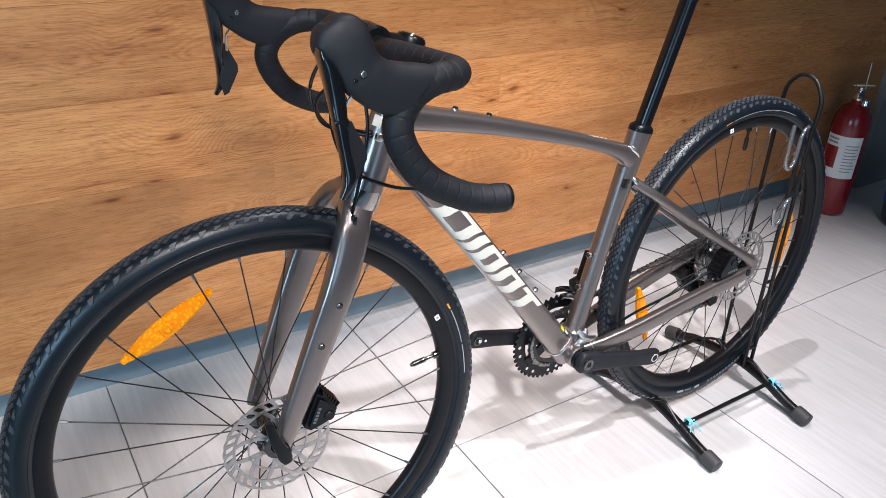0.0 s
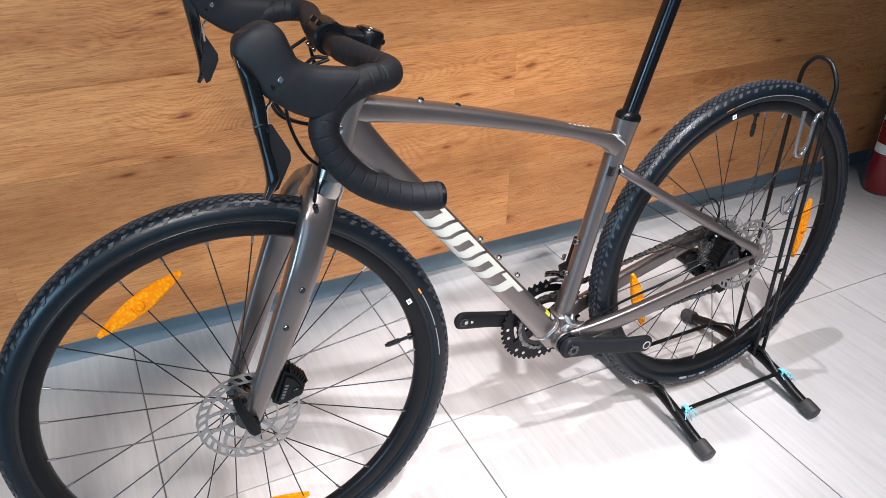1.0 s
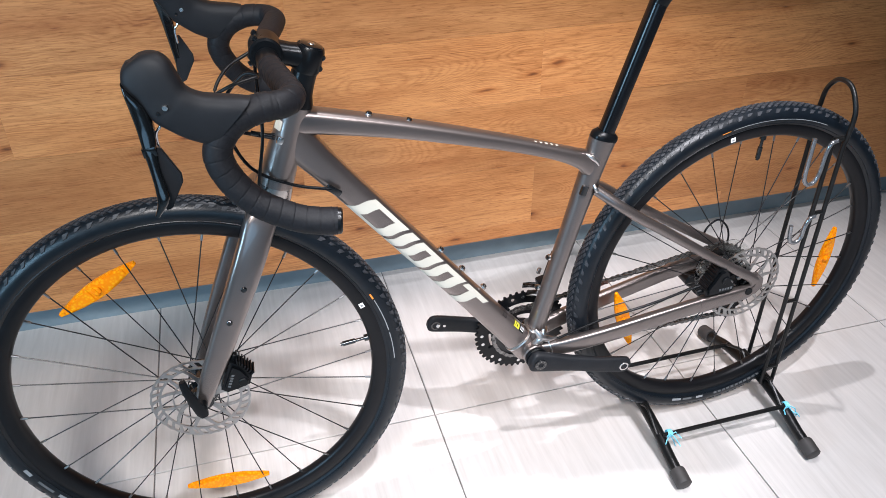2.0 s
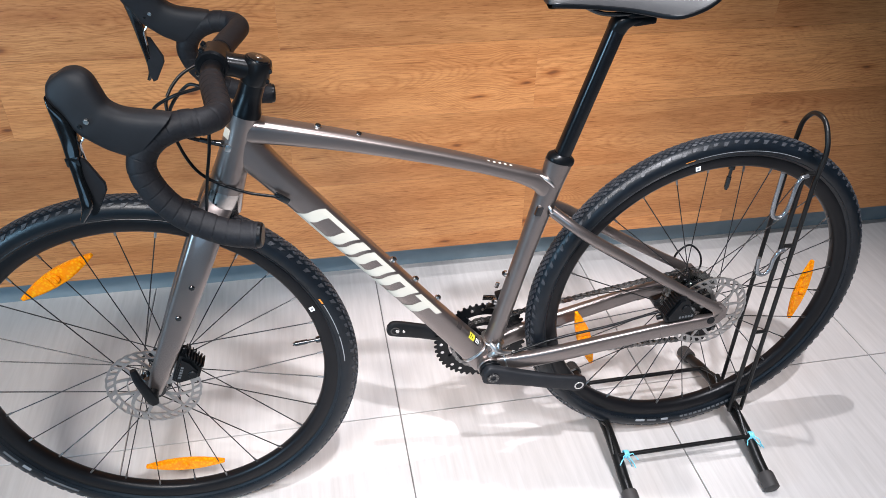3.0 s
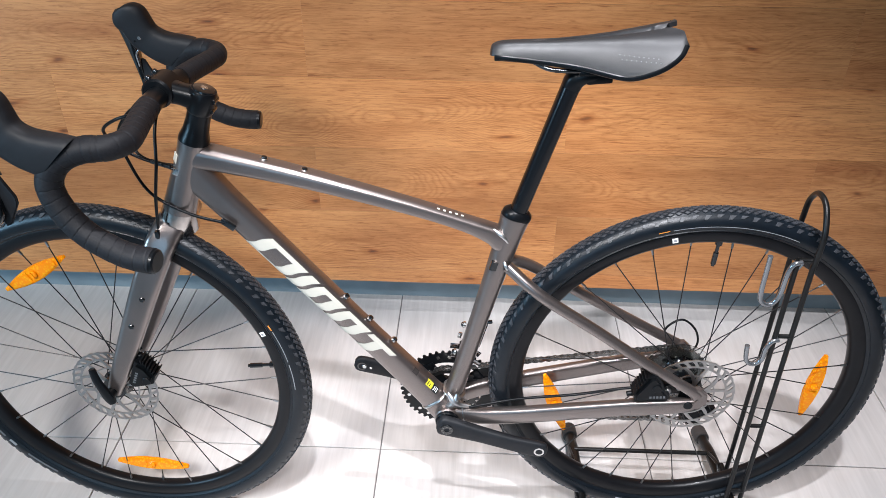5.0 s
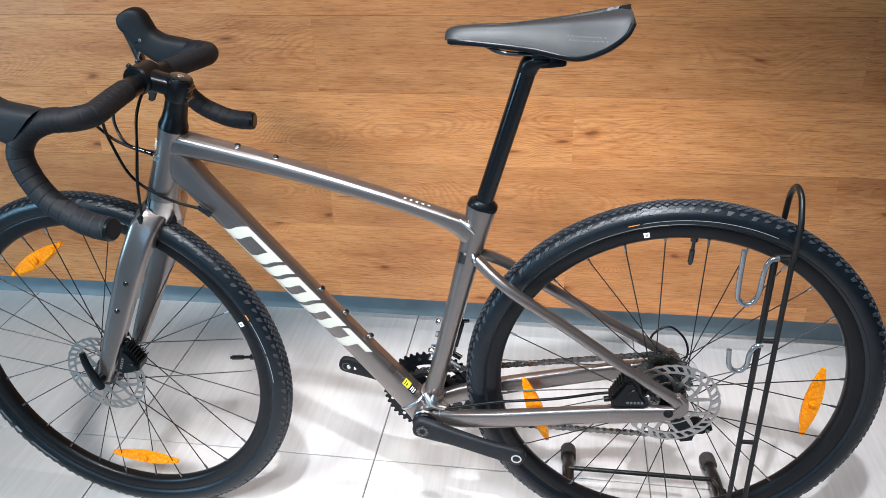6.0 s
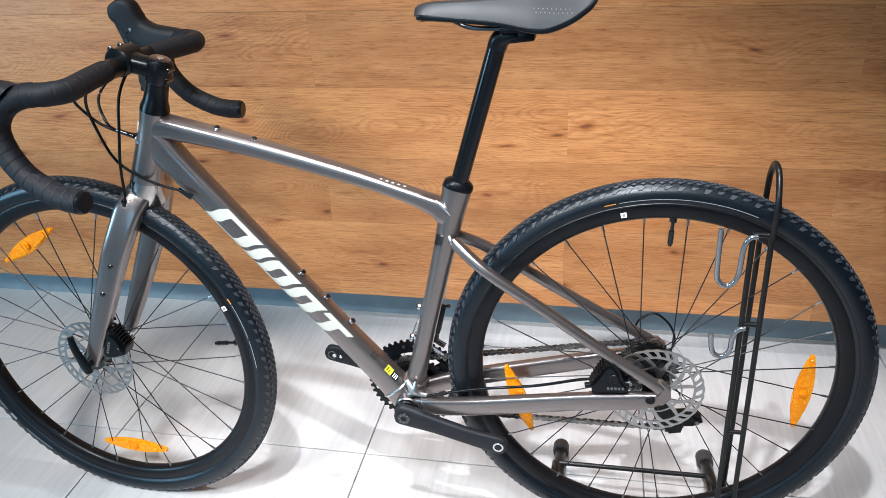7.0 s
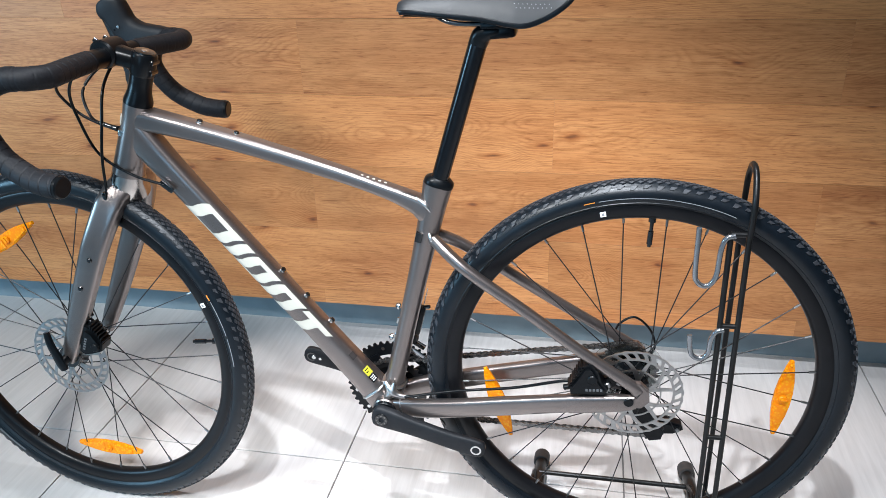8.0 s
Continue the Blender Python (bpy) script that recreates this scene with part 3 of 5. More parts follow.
sweep(bm, [q[:3] for q in neck], [q[3] for q in neck], [q[4] for q in neck], seg=20, power=2.6)
clamp = part("saddle_clamp", bm, "black", bike)
bm = bmesh.new()
box(bm, (0.626, 0, 0.9545), (0.040, 0.052, 0.008), Matrix.Rotation(radians(-2), 4, "Y"), 0.003)
part("clamp_cradle", bm, "black", clamp)
bm = bmesh.new()
box(bm, (0.636, 0, 0.9435), (0.038, 0.036, 0.016), Matrix.Rotation(radians(-6), 4, "Y"), 0.005)
part("clamp_head", bm, "black", clamp)
bm = bmesh.new()
box(bm, (0.628, 0, 0.9630), (0.030, 0.056, 0.005), Matrix.Rotation(radians(-2), 4, "Y"), 0.002)
part("clamp_plate", bm, "gloss", clamp)
for bx in (0.613, 0.640):
    bm = bmesh.new()
    cyl(bm, (bx, 0, 0.936 if bx > 0.63 else 0.942), (bx, 0, 0.970), 0.0030, seg=12)
    cyl(bm, (bx, 0, 0.934 if bx > 0.63 else 0.940), (bx, 0, 0.939 if bx > 0.63 else 0.945), 0.0050, seg=12, bevel=0.001)
    part("clamp_bolt", bm, "gloss", clamp)

# saddle: rows across, from nose to tail
SADDLE = [(0.4825, 0.003, 0.972, 0.001), (0.4835, 0.0105, 0.980, 0.008), (0.487, 0.015, 0.985, 0.012), (0.50, 0.0195, 0.989, 0.015), (0.53, 0.0215, 0.991, 0.019), (0.57, 0.025, 0.993, 0.024), (0.61, 0.033, 0.997, 0.031),
          (0.65, 0.046, 1.002, 0.041), (0.674, 0.055, 1.006, 0.044), (0.699, 0.061, 1.010, 0.038), (0.717, 0.062, 1.013, 0.030), (0.731, 0.058, 1.015, 0.020), (0.738, 0.050, 1.016, 0.009)]
bm = bmesh.new()
rows = []
sad = spline(SADDLE, 4)
NU = 72
for x, hw, top, drop in sad:
    row = []
    for k in range(NU + 1):
        u = -1 + 2 * k / NU
        slot = float(np.interp(x, [0.545, 0.58, 0.66, 0.74], [0.0, 0.0022, 0.0040, 0.0064]))
        dist = abs(u) * hw
        groove = 0.008 * (1 - min(1.0, max(0.0, (dist - slot * 0.75) / (slot * 0.5 + 1e-4))) ** 2) * min(1, max(0, (x - 0.545) / 0.03))
        notch = 0.028 * max(0.0, 1 - dist / 0.022) ** 1.3 * max(0.0, (x - 0.690) / 0.048)
        z = top - drop * abs(u) ** 3.2 - groove
        row.append(bm.verts.new((x - notch, u * hw, z)))
    rows.append(row)
for (a, b), q in zip(zip(rows, rows[1:]), sad):
    for k in range(NU):
        f = bm.faces.new((a[k], a[k + 1], b[k + 1], b[k]))
        if q[0] > 0.565 and abs(-1 + 2 * (k + 0.5) / NU) * q[1] < float(np.interp(q[0], [0.565, 0.66, 0.74], [0.0016, 0.0036, 0.0060])):
            f.material_index = 1
bmesh.ops.recalc_face_normals(bm, faces=bm.faces)
if bm.faces[len(bm.faces) // 2].normal.z < 0:
    bmesh.ops.reverse_faces(bm, faces=bm.faces)
bmesh.ops.solidify(bm, geom=bm.faces[:], thickness=0.006)
saddle = part("saddle", bm, ["saddle", "black"], bike, "grey saddle with a centre channel and short nose")
bm = bmesh.new()
for s in (-1, 1):
    edge = [(x, s * hw * 1.005, top - drop - 0.002) for x, hw, top, drop in sad[9:]]
    sweep(bm, edge, 0.0036, 0.0022, seg=8)
part("saddle_edge", bm, "black", saddle)
bm = bmesh.new()
under = []
for x, hw, top, drop in sad[9:-2]:
    under.append([bm.verts.new((x, u * hw * 0.93, top - drop * 0.8 - 0.010 - 0.004 * (1 - abs(u)))) for u in (-1, -0.5, 0, 0.5, 1)])
for a, b in zip(under, under[1:]):
    for k in range(4):
        bm.faces.new((a[k], a[k + 1], b[k + 1], b[k]))
bmesh.ops.solidify(bm, geom=bm.faces[:], thickness=0.003)
part("saddle_base", bm, "black", saddle)
for s in (-1, 1):
    bm = bmesh.new()
    sweep(bm, spline([(0.515, s * 0.008, 0.972), (0.535, s * 0.012, 0.969), (0.558, s * 0.020, 0.960), (0.578, s * 0.022, 0.957), (0.605, s * 0.022, 0.957), (0.66, s * 0.022, 0.958), (0.69, s * 0.024, 0.966), (0.73, s * 0.030, 0.995)], 5), 0.0035, seg=10)
    part("saddle_rail", bm, "gloss", saddle, "gloss black saddle rail")
bm = bmesh.new()
for s in (-1, 1):
    for i in range(9):
        for j in range(2):
            u = 0.70
            x = 0.655 + i * 0.006 + j * 0.003
            y = s * (0.036 + i * 0.0022 + j * 0.004)
            hw = float(np.interp(x, [a[0] for a in sad], [a[1] for a in sad]))
            top = float(np.interp(x, [a[0] for a in sad], [a[2] for a in sad]))
            dr = float(np.interp(x, [a[0] for a in sad], [a[3] for a in sad]))
            z = top - dr * (abs(y) / hw) ** 3.2 + 0.0003
            box(bm, (x, y, z), (0.0012, 0.0012, 0.0008))
part("perforation", bm, "grey", saddle)["kind"] = "stuff"

# bottle bosses
for name, pts, nrm, host in (("boss_bolt", [(0.143, 0, 0.799), (0.204, 0, 0.781)], (0.28, 0, 0.96), top_tube), ("boss_bolt", [(0.2555, 0, 0.538), (0.2945, 0, 0.491), (0.3355, 0, 0.443)], (0.76, 0, 0.65), down_tube), ("boss_bolt", [(0.4590, 0.003, 0.478), (0.4430, 0.003, 0.414)], (-0.972, 0, 0.236), seat_tube)):
    for p in pts:
        bm = bmesh.new()
        a = Vector(p)
        nv = Vector(nrm).normalized()
        a = a + nv * (-0.0026 if host is down_tube else 0.0030 if host is seat_tube else -0.0006)
        sweep(bm, [a - nv * 0.004, a + nv * 0.0010, a + nv * 0.0032, a + nv * 0.0042], [0.0042, 0.0046, 0.0042, 0.0024], seg=14)
        part(name, bm, "gloss", host, "black bolt")
        bm = bmesh.new()
        sweep(bm, [a - nv * 0.003, a + nv * 0.0006, a + nv * 0.0012], [0.0060, 0.0060, 0.0050], seg=18)
        part("boss_ring", bm, "steel", host, "bright ring round the bolt")


# decals wrapped round the down tube
DT_DIR = (DT1 - DT0).normalized()
DT_UP = Vector((-DT_DIR.z, 0, DT_DIR.x))


def on_tube(s, h, off):
    """A point on the down tube's near flank: s metres from the head tube, h across from the middle of the flank (up positive)."""
    th = h / 0.0236
    c, si = math.sin(th), math.cos(th)
    p = 3.2
    cc = math.copysign(abs(c) ** (2 / p), c)
    ss = math.copysign(abs(si) ** (2 / p), si)
    return DT0 + DT_DIR * s + DT_UP * (-1 if DT_UP.z < 0 else 1) * ((DT_A + off) * cc) + Vector((0, -(DT_B + off) * ss, 0))


def decal(bm, s0, s1, h0, h1, slant=0.0, off=0.0006, round_=0.0, ns=10, nh=10):
    rows = []
    for i in range(ns + 1):
        row = []
        for j in range(nh + 1):
            a, b = i / ns, j / nh
            h = h0 + (h1 - h0) * b
            inset = 0.0
            if round_:
                e = min(b, 1 - b) * abs(h1 - h0)
                if e < round_:
                    inset = round_ - math.sqrt(max(0, round_ ** 2 - (round_ - e) ** 2))
            s = s0 + inset + (s1 - s0 - 2 * inset) * a + slant * (b - 0.5)
            row.append(bm.verts.new(on_tube(s, h, off)))
        rows.append(row)
    for a, b in zip(rows, rows[1:]):
        for j in range(nh):
            bm.faces.new((a[j], a[j + 1], b[j + 1], b[j]))
    bmesh.ops.recalc_face_normals(bm, faces=bm.faces)


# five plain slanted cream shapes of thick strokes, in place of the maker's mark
S0, H0, H1 = 0.141, -0.024, 0.0175
SHEAR = 0.030 / (H1 - H0)


def stroke(bm, s0, s1, h0, h1, round_=0.0):
    decal(bm, S0 + s0 + SHEAR * ((h0 + h1) / 2 - (H0 + H1) / 2), S0 + s1 + SHEAR * ((h0 + h1) / 2 - (H0 + H1) / 2), h0, h1, SHEAR * (h1 - h0), 0.0006, round_)


SHAPES = [[(0.0, 0.023, H0, H1), (0.023, 0.062, 0.0075, H1), (0.023, 0.062, H0, -0.0135), (0.062, 0.084, H0, H1)],
          [(0.092, 0.113, H0, H1)],
          [(0.121, 0.141, H0, H1), (0.141, 0.158, 0.0075, H1), (0.141, 0.158, H0, -0.0125), (0.158, 0.178, H0, H1)],
          [(0.186, 0.206, H0, H1), (0.206, 0.223, 0.0065, H1), (0.223, 0.244, H0, H1)],
          [(0.250, 0.312, 0.0060, H1), (0.270, 0.291, H0, 0.0060)]]
for strokes in SHAPES:
    bm = bmesh.new()
    for st in strokes:
        stroke(bm, *st)
    part("decal_block", bm, "cream", down_tube, "cream painted shape")
bm = bmesh.new()
decal(bm, 0.550, 0.566, 0.014, 0.032, 0, 0.0026)
part("sticker", bm, "yellow", down_tube, "yellow sticker")
bm = bmesh.new()
decal(bm, 0.567, 0.581, 0.013, 0.031, 0, 0.0030)
part("sticker", bm, "gloss", down_tube, "black sticker")
for k in range(3):
    bm = bmesh.new()
    decal(bm, 0.569 + 0.0038 * k, 0.571 + 0.0038 * k, 0.016, 0.028, 0, 0.0035)
    part("sticker_print", bm, "white", down_tube, "white bar on the sticker")
bm = bmesh.new()
decal(bm, 0.553, 0.5545, 0.017, 0.028, 0, 0.0031)
decal(bm, 0.558, 0.5595, 0.017, 0.024, 0, 0.0031)
part("sticker_print", bm, "gloss", down_tube, "black bars on the yellow sticker")
bm = bmesh.new()
for k in range(6):
    x = 0.402 + k * 0.0095
    z = 0.7215 - (x - 0.402) * 0.300 + 0.0010
    box(bm, (x, -0.004, z - 0.0005), (0.0042, 0.0042, 0.0006), Matrix.Rotation(radians(16.7), 4, "Y"))
part("name_bar", bm, "cream", top_tube, "row of small white bars")
bm = bmesh.new()
decal(bm, 0.512, 0.525, 0.014, 0.030, 0, 0.0022)
part("clear_patch", bm, "greydecal", down_tube)
bm = bmesh.new()
sweep(bm, [(0.5010, -0.0146, 0.612), (0.5050, -0.0146, 0.628)], 0.0062, 0.0040, seg=10, power=4)
part("seat_tube_badge", bm, "gloss", seat_tube)

# ---- fork ----
HALF = [(-0.173, 0.0595, 0.344, 0.0125, 0.0080), (-0.158, 0.0605, 0.378, 0.0155, 0.0095), (-0.130, 0.0625, 0.440, 0.0190, 0.0110), (-0.096, 0.0640, 0.518, 0.0215, 0.0125),
        (-0.070, 0.0640, 0.577, 0.0230, 0.0140), (-0.050, 0.0570, 0.622, 0.0238, 0.0150), (-0.035, 0.0465, 0.656, 0.0245, 0.0160), (-0.022, 0.0310, 0.678, 0.0255, 0.0165), (-0.014, 0.0150, 0.688, 0.0260, 0.0165)]
FORK_LEAN = 0.072


def lean(z):
    return FORK_LEAN * (z - 0.345)


crown = spline([(x, lean(z) - y, z, a, b) for x, y, z, a, b in HALF] + [(-0.011, lean(0.69), 0.696, 0.026, 0.017)] + [(x, y + lean(z), z, a, b) for x, y, z, a, b in HALF[::-1]], 6)
bm = bmesh.new()
rings = []
fore_aft = Vector((0.94, 0, -0.34)).normalized()
for i, q in enumerate(crown):
    a, b = crown[max(0, i - 1)], crown[min(len(crown) - 1, i + 1)]
    t = Vector((b[0] - a[0], b[1] - a[1], b[2] - a[2]))
    t = (t - fore_aft * t.dot(fore_aft)).normalized()
    w = t.cross(fore_aft).normalized()
    box_ = 0.52 if abs(q[1] - lean(q[2])) > 0.045 else 0.70
    ring = []
    for k in range(28):
        th = 2 * math.pi * k / 28
        c, s = math.cos(th), math.sin(th)
        c, s = math.copysign(abs(c) ** box_, c), math.copysign(abs(s) ** box_, s)
        ring.append(bm.verts.new(Vector(q[:3]) + fore_aft * q[3] * c + w * q[4] * s))
    rings.append(ring)
for a, b in zip(rings, rings[1:]):
    for k in range(28):
        bm.faces.new((a[k], a[(k + 1) % 28], b[(k + 1) % 28], b[k]))
bm.faces.new(rings[0]), bm.faces.new(rings[-1])
bmesh.ops.recalc_face_normals(bm, faces=bm.faces)
fork = part("fork", bm, "paint", bike, "taupe metallic fork with flat-sided blades")
bm = bmesh.new()
sweep(bm, [steer(-0.040, 0.014), steer(-0.026, 0.008), steer(-0.012, 0.001), steer(0.004)], [0.0325, 0.0310, 0.0290, 0.0264], seg=36)
part("crown_race", bm, "polished", fork, "collar under the head tube, paler and glossier than the frame")
for side in (-1, 1):
    for px, pz, out in ((-0.0735, 0.562, 0.0770), (-0.1035, 0.505, 0.0755)):
        bm = bmesh.new()
        cyl(bm, (px, side * (out - 0.005) + lean(pz), pz), (px, side * (out + 0.0035) + lean(pz), pz), 0.0048, seg=14, bevel=0.0012)
        part("boss_bolt", bm, "gloss", fork, "black bolt")
bm = bmesh.new()
sweep(bm, spline([(-0.192, -0.076, 0.412), (-0.187, -0.079, 0.388), (-0.178, -0.080, 0.362), (-0.169, -0.080, 0.336)], 4), [0.0050, 0.0062, 0.0066, 0.0070, 0.0074, 0.0078, 0.0082, 0.0088, 0.0094, 0.0100, 0.0104, 0.0100, 0.0070], 0.005, seg=12, power=2.6)
cyl(bm, (-0.172, -0.068, 0.352), (-0.172, -0.081, 0.352), 0.010, seg=18, bevel=0.001)
part("axle_lever", bm, "black", fork, "black axle lever")


# ---- wheels ----
TC, TS = 0.3312, 0.0203


def tyre_point(ang, phi, off=0.0):
    """On the tyre: ang round the wheel, phi round the section from the crown, to the near flank."""
    r = TC + (TS + off) * math.cos(phi)
    return Vector((r * math.cos(ang), -(TS + off) * math.sin(phi) * 1.03, r * math.sin(ang)))


def flank_patch(bm, a0, a1, p0, p1, off=0.0007, n=None):
    n = n or max(2, int(abs(a1 - a0) / 0.02))
    rows = [[bm.verts.new(tyre_point(a0 + (a1 - a0) * i / n, p0 + (p1 - p0) * j / 3, off)) for j in range(4)] for i in range(n + 1)]
    for a, b in zip(rows, rows[1:]):
        for j in range(3):
            bm.faces.new((a[j], a[j + 1], b[j + 1], b[j]))
    bmesh.ops.recalc_face_normals(bm, faces=bm.faces)


def add_tread(bm):
    def block(ang, phi, da, dp, skew, h):
        lo, hi = [], []
        for sa, sp in ((-1, 0), (0, -1), (1, 0), (0, 1)) if skew is None else ((-1, -1), (1, -1), (1, 1), (-1, 1)):
            point = 0.55 if skew is not None and sp * phi > 0 else 1.0
            a = ang + sa * da * point + (0 if skew is None else sp * skew)
            lo.append(bm.verts.new(tyre_point(a, phi + sp * dp, -0.001)))
            hi.append(bm.verts.new(tyre_point(ang + (a - ang) * 0.82, phi + sp * dp * 0.82, h)))
        bm.faces.new(hi)
        for k in range(4):
            bm.faces.new((lo[k], lo[(k + 1) % 4], hi[(k + 1) % 4], hi[k]))

    n = 164
    for i in range(n):
        a = 2 * math.pi * i / n
        for row in (-2, -1, 0, 1, 2):
            block(a + (math.pi / n if row % 2 else 0), row * 0.195, 0.0162, 0.150, None, 0.0022)
    m = 112
    for i in range(m):
        a = 2 * math.pi * i / m
        for s in (-1, 1):
            long = 0.20 if i % 2 else 0.14
            block(a + (0.5 * math.pi / m if s > 0 else 0), s * (0.80 + (0.08 if i % 2 else 0)), 0.0170, long, s * 0.008, 0.0014)
    bmesh.ops.recalc_face_normals(bm, faces=bm.faces)


def make_wheel(name, at, front):
    cx, cz = at
    prof = [(0.3165, -0.0135), (0.3140, -0.0145), (0.307, -0.0141), (0.298, -0.0122), (0.2930, -0.0085), (0.2912, -0.003), (0.2912, 0.003), (0.2930, 0.0085), (0.298, 0.0122), (0.307, 0.0141), (0.3140, 0.0145), (0.3165, 0.0135), (0.313, 0.011), (0.310, 0), (0.313, -0.011)]
    bm = bmesh.new()
    lathe(bm, prof, seg=128)
    wheel = part(name, bm, "rim", bike, "black alloy rim with steel spokes")
    wheel.location = (cx, 0, cz)
    bm = bmesh.new()
    tp = []
    for k in range(25):
        phi = radians(-140 + 280 * k / 24)
        tp.append((TC + TS * math.cos(phi), TS * 1.03 * math.sin(phi)))
    tp += [(0.313, 0.0125), (0.313, -0.0125)]
    lathe(bm, tp, seg=160)
    part("tyre", bm, "rubber", wheel, "black file-tread gravel tyre")
    bm = bmesh.new()
    add_tread(bm)
    tread = part("tread", bm, "tread", wheel, smooth=False)
    tread["kind"] = "stuff"
    # raised line on the flank, near and far
    bm = bmesh.new()
    for s in (-1, 1):
        lathe(bm, [(TC + (TS + o) * math.cos(s * radians(p)), -s * 0 - (TS + o) * 1.03 * math.sin(s * radians(p))) for p, o in ((118, 0.0), (119, 0.0008), (121, 0.0008), (122, 0.0))], seg=120, closed=False)
    part("tyre_line", bm, "rubber", wheel)
    D = radians
    if front:
        marks = [("orange", 24.5, 26.5, 92, 100), ("grey", 12, 24, 93, 97), ("grey", 1, 11, 93, 97), ("grey", 214, 217, 90, 106), ("print", 206, 212, 92, 104), ("grey", 200, 203, 90, 106), ("print", 222, 234, 92, 104)]
    else:
        marks = [("grey", 67, 103, 94, 97), ("orange", 104, 107, 93, 97), ("grey", 255, 259, 97, 111), ("print", 260, 264, 98, 110), ("grey", 266, 269, 97, 111)]
        marks += [("print", 274 + 1.9 * k, 275.3 + 1.9 * k, 97, 111) for k in range(12)]
    for col, a0, a1, p0, p1 in marks:
        bm = bmesh.new()
        flank_patch(bm, D(a0), D(a1), D(p0), D(p1))
        part("tyre_mark", bm, col, wheel, {"print": "dark grey"}.get(col, col) + " printed bar on the tyre")
    # rim sticker
    ang = D(23.5) if front else D(102.5)
    bm = bmesh.new()
    c, s = math.cos(ang), math.sin(ang)
    rm = Matrix.Rotation(-ang, 4, "Y")
    box(bm, (0.3055 * c, -0.0146, 0.3055 * s), (0.008, 0.0012, 0.009), rm)
    st = part("rim_sticker", bm, "white", wheel, "small white rim sticker")
    bm = bmesh.new()
    box(bm, (0.3055 * c, -0.0154, 0.3055 * s), (0.004, 0.0005, 0.004), rm)
    part("sticker_mark", bm, "grey", wheel)
    # valve
    ang = D(8.5) if front else D(88.0)
    c, s = math.cos(ang), math.sin(ang)
    bm = bmesh.new()
    for r0, r1, ra in ((0.293, 0.284, 0.006), (0.287, 0.266, 0.0030), (0.268, 0.246, 0.0045), (0.247, 0.242, 0.0030)):
        cyl(bm, (r0 * c, 0, r0 * s), (r1 * c, 0, r1 * s), ra, seg=12)
    part("valve", bm, "gloss", wheel, "black valve with its cap")
    # hub
    fl = ((-0.030, 0.024), (0.032, 0.021)) if front else ((-0.034, 0.024), (0.018, 0.022))
    bm = bmesh.new()
    w0 = 0.050 if front else 0.062
    hp = [(0.0001, -w0), (0.010, -w0), (0.0105, -w0 + 0.006), (0.014, fl[0][0] - 0.008), (0.024 if front else 0.027, fl[0][0] - 0.003), (fl[0][1] + 0.004, fl[0][0]), (0.013, fl[0][0] + 0.008), (0.012, 0), (0.013, fl[1][0] - 0.008), (fl[1][1] + 0.004, fl[1][0]), (0.015, fl[1][0] + 0.004), (0.011, w0 - 0.006), (0.010, w0), (0.0001, w0)]
    lathe(bm, hp, seg=32, closed=False)
    part("hub", bm, "gloss", wheel, "black hub")
    # spokes, two-cross
    n = 28
    for i in range(n):
        a = 2 * math.pi * i / n + radians(3.1 if front else 6.6)
        side = i % 2
        y, r = fl[side]
        twist = radians(62) * (1 if i % 4 in ((1, 2) if front else (0, 3)) else -1)
        hx, hz = r * math.cos(a + twist), r * math.sin(a + twist)
        rx, rz = 0.2925 * math.cos(a), 0.2925 * math.sin(a)
        A, Bv = Vector((hx, y, hz)), Vector((rx, (-0.003, 0.003)[side], rz))
        d = (Bv - A).normalized()
        bm = bmesh.new()
        cyl(bm, A, Bv, 0.00105, seg=6)
        sp = part("spoke", bm, "spoke", wheel)
        bm = bmesh.new()
        cyl(bm, Bv - d * 0.012, Bv + d * 0.002, 0.0021, seg=8)
        part("nipple", bm, "nipple", wheel)
    # reflectors
    for ang, r, tilt, v in (((D(119.5), 0.243, D(2), 0.0), (D(-88), 0.236, D(-3), -0.004)) if front else ((D(-6), 0.250, D(2), 0.006), (D(198), 0.238, D(1), 0.0))):
        bm = bmesh.new()
        half = [(-0.0735, 0.0028), (-0.060, 0.0064), (-0.034, 0.0118), (-0.012, 0.0142), (0.012, 0.0142), (0.034, 0.0118), (0.060, 0.0064), (0.0735, 0.0028)]
        out = half + [(x, -z) for x, z in half[::-1]]
        plate(bm, out, -0.0040, 0.0040, 0.0012)
        rf = part("spoke_reflector", bm, "amber", wheel, "amber plastic spoke reflector")
        rf.matrix_basis = Matrix.Translation((r * math.cos(ang), v, r * math.sin(ang))) @ Matrix.Rotation(-(ang + math.pi / 2 + tilt), 4, "Y")
        for sx in (-1, 1):
            bm = bmesh.new()
            plate(bm, [(sx * 0.011, -0.0112), (sx * 0.033, -0.0092), (sx * 0.053, -0.0052), (sx * 0.053, 0.0052), (sx * 0.033, 0.0092), (sx * 0.011, 0.0112)], -0.0056, 0.0056, 0.0008)
            o = part("reflector_lens", bm, "amber_lens", wheel)
            o.matrix_basis = rf.matrix_basis
            bm = bmesh.new()
            cyl(bm, (sx * 0.065, -0.0050, 0), (sx * 0.065, 0.0050, 0), 0.0024, seg=12, bevel=0.0008)
            o = part("reflector_clip", bm, "amber", wheel)
            o.matrix_basis = rf.matrix_basis
        bm = bmesh.new()
        cyl(bm, (0, -0.0085, 0), (0, 0.0060, 0), 0.0072, seg=18, bevel=0.0012)
        box(bm, (0, -0.0088, 0), (0.0030, 0.0020, 0.0120), None, 0.0005)
        o = part("reflector_clip", bm, "amber", wheel)
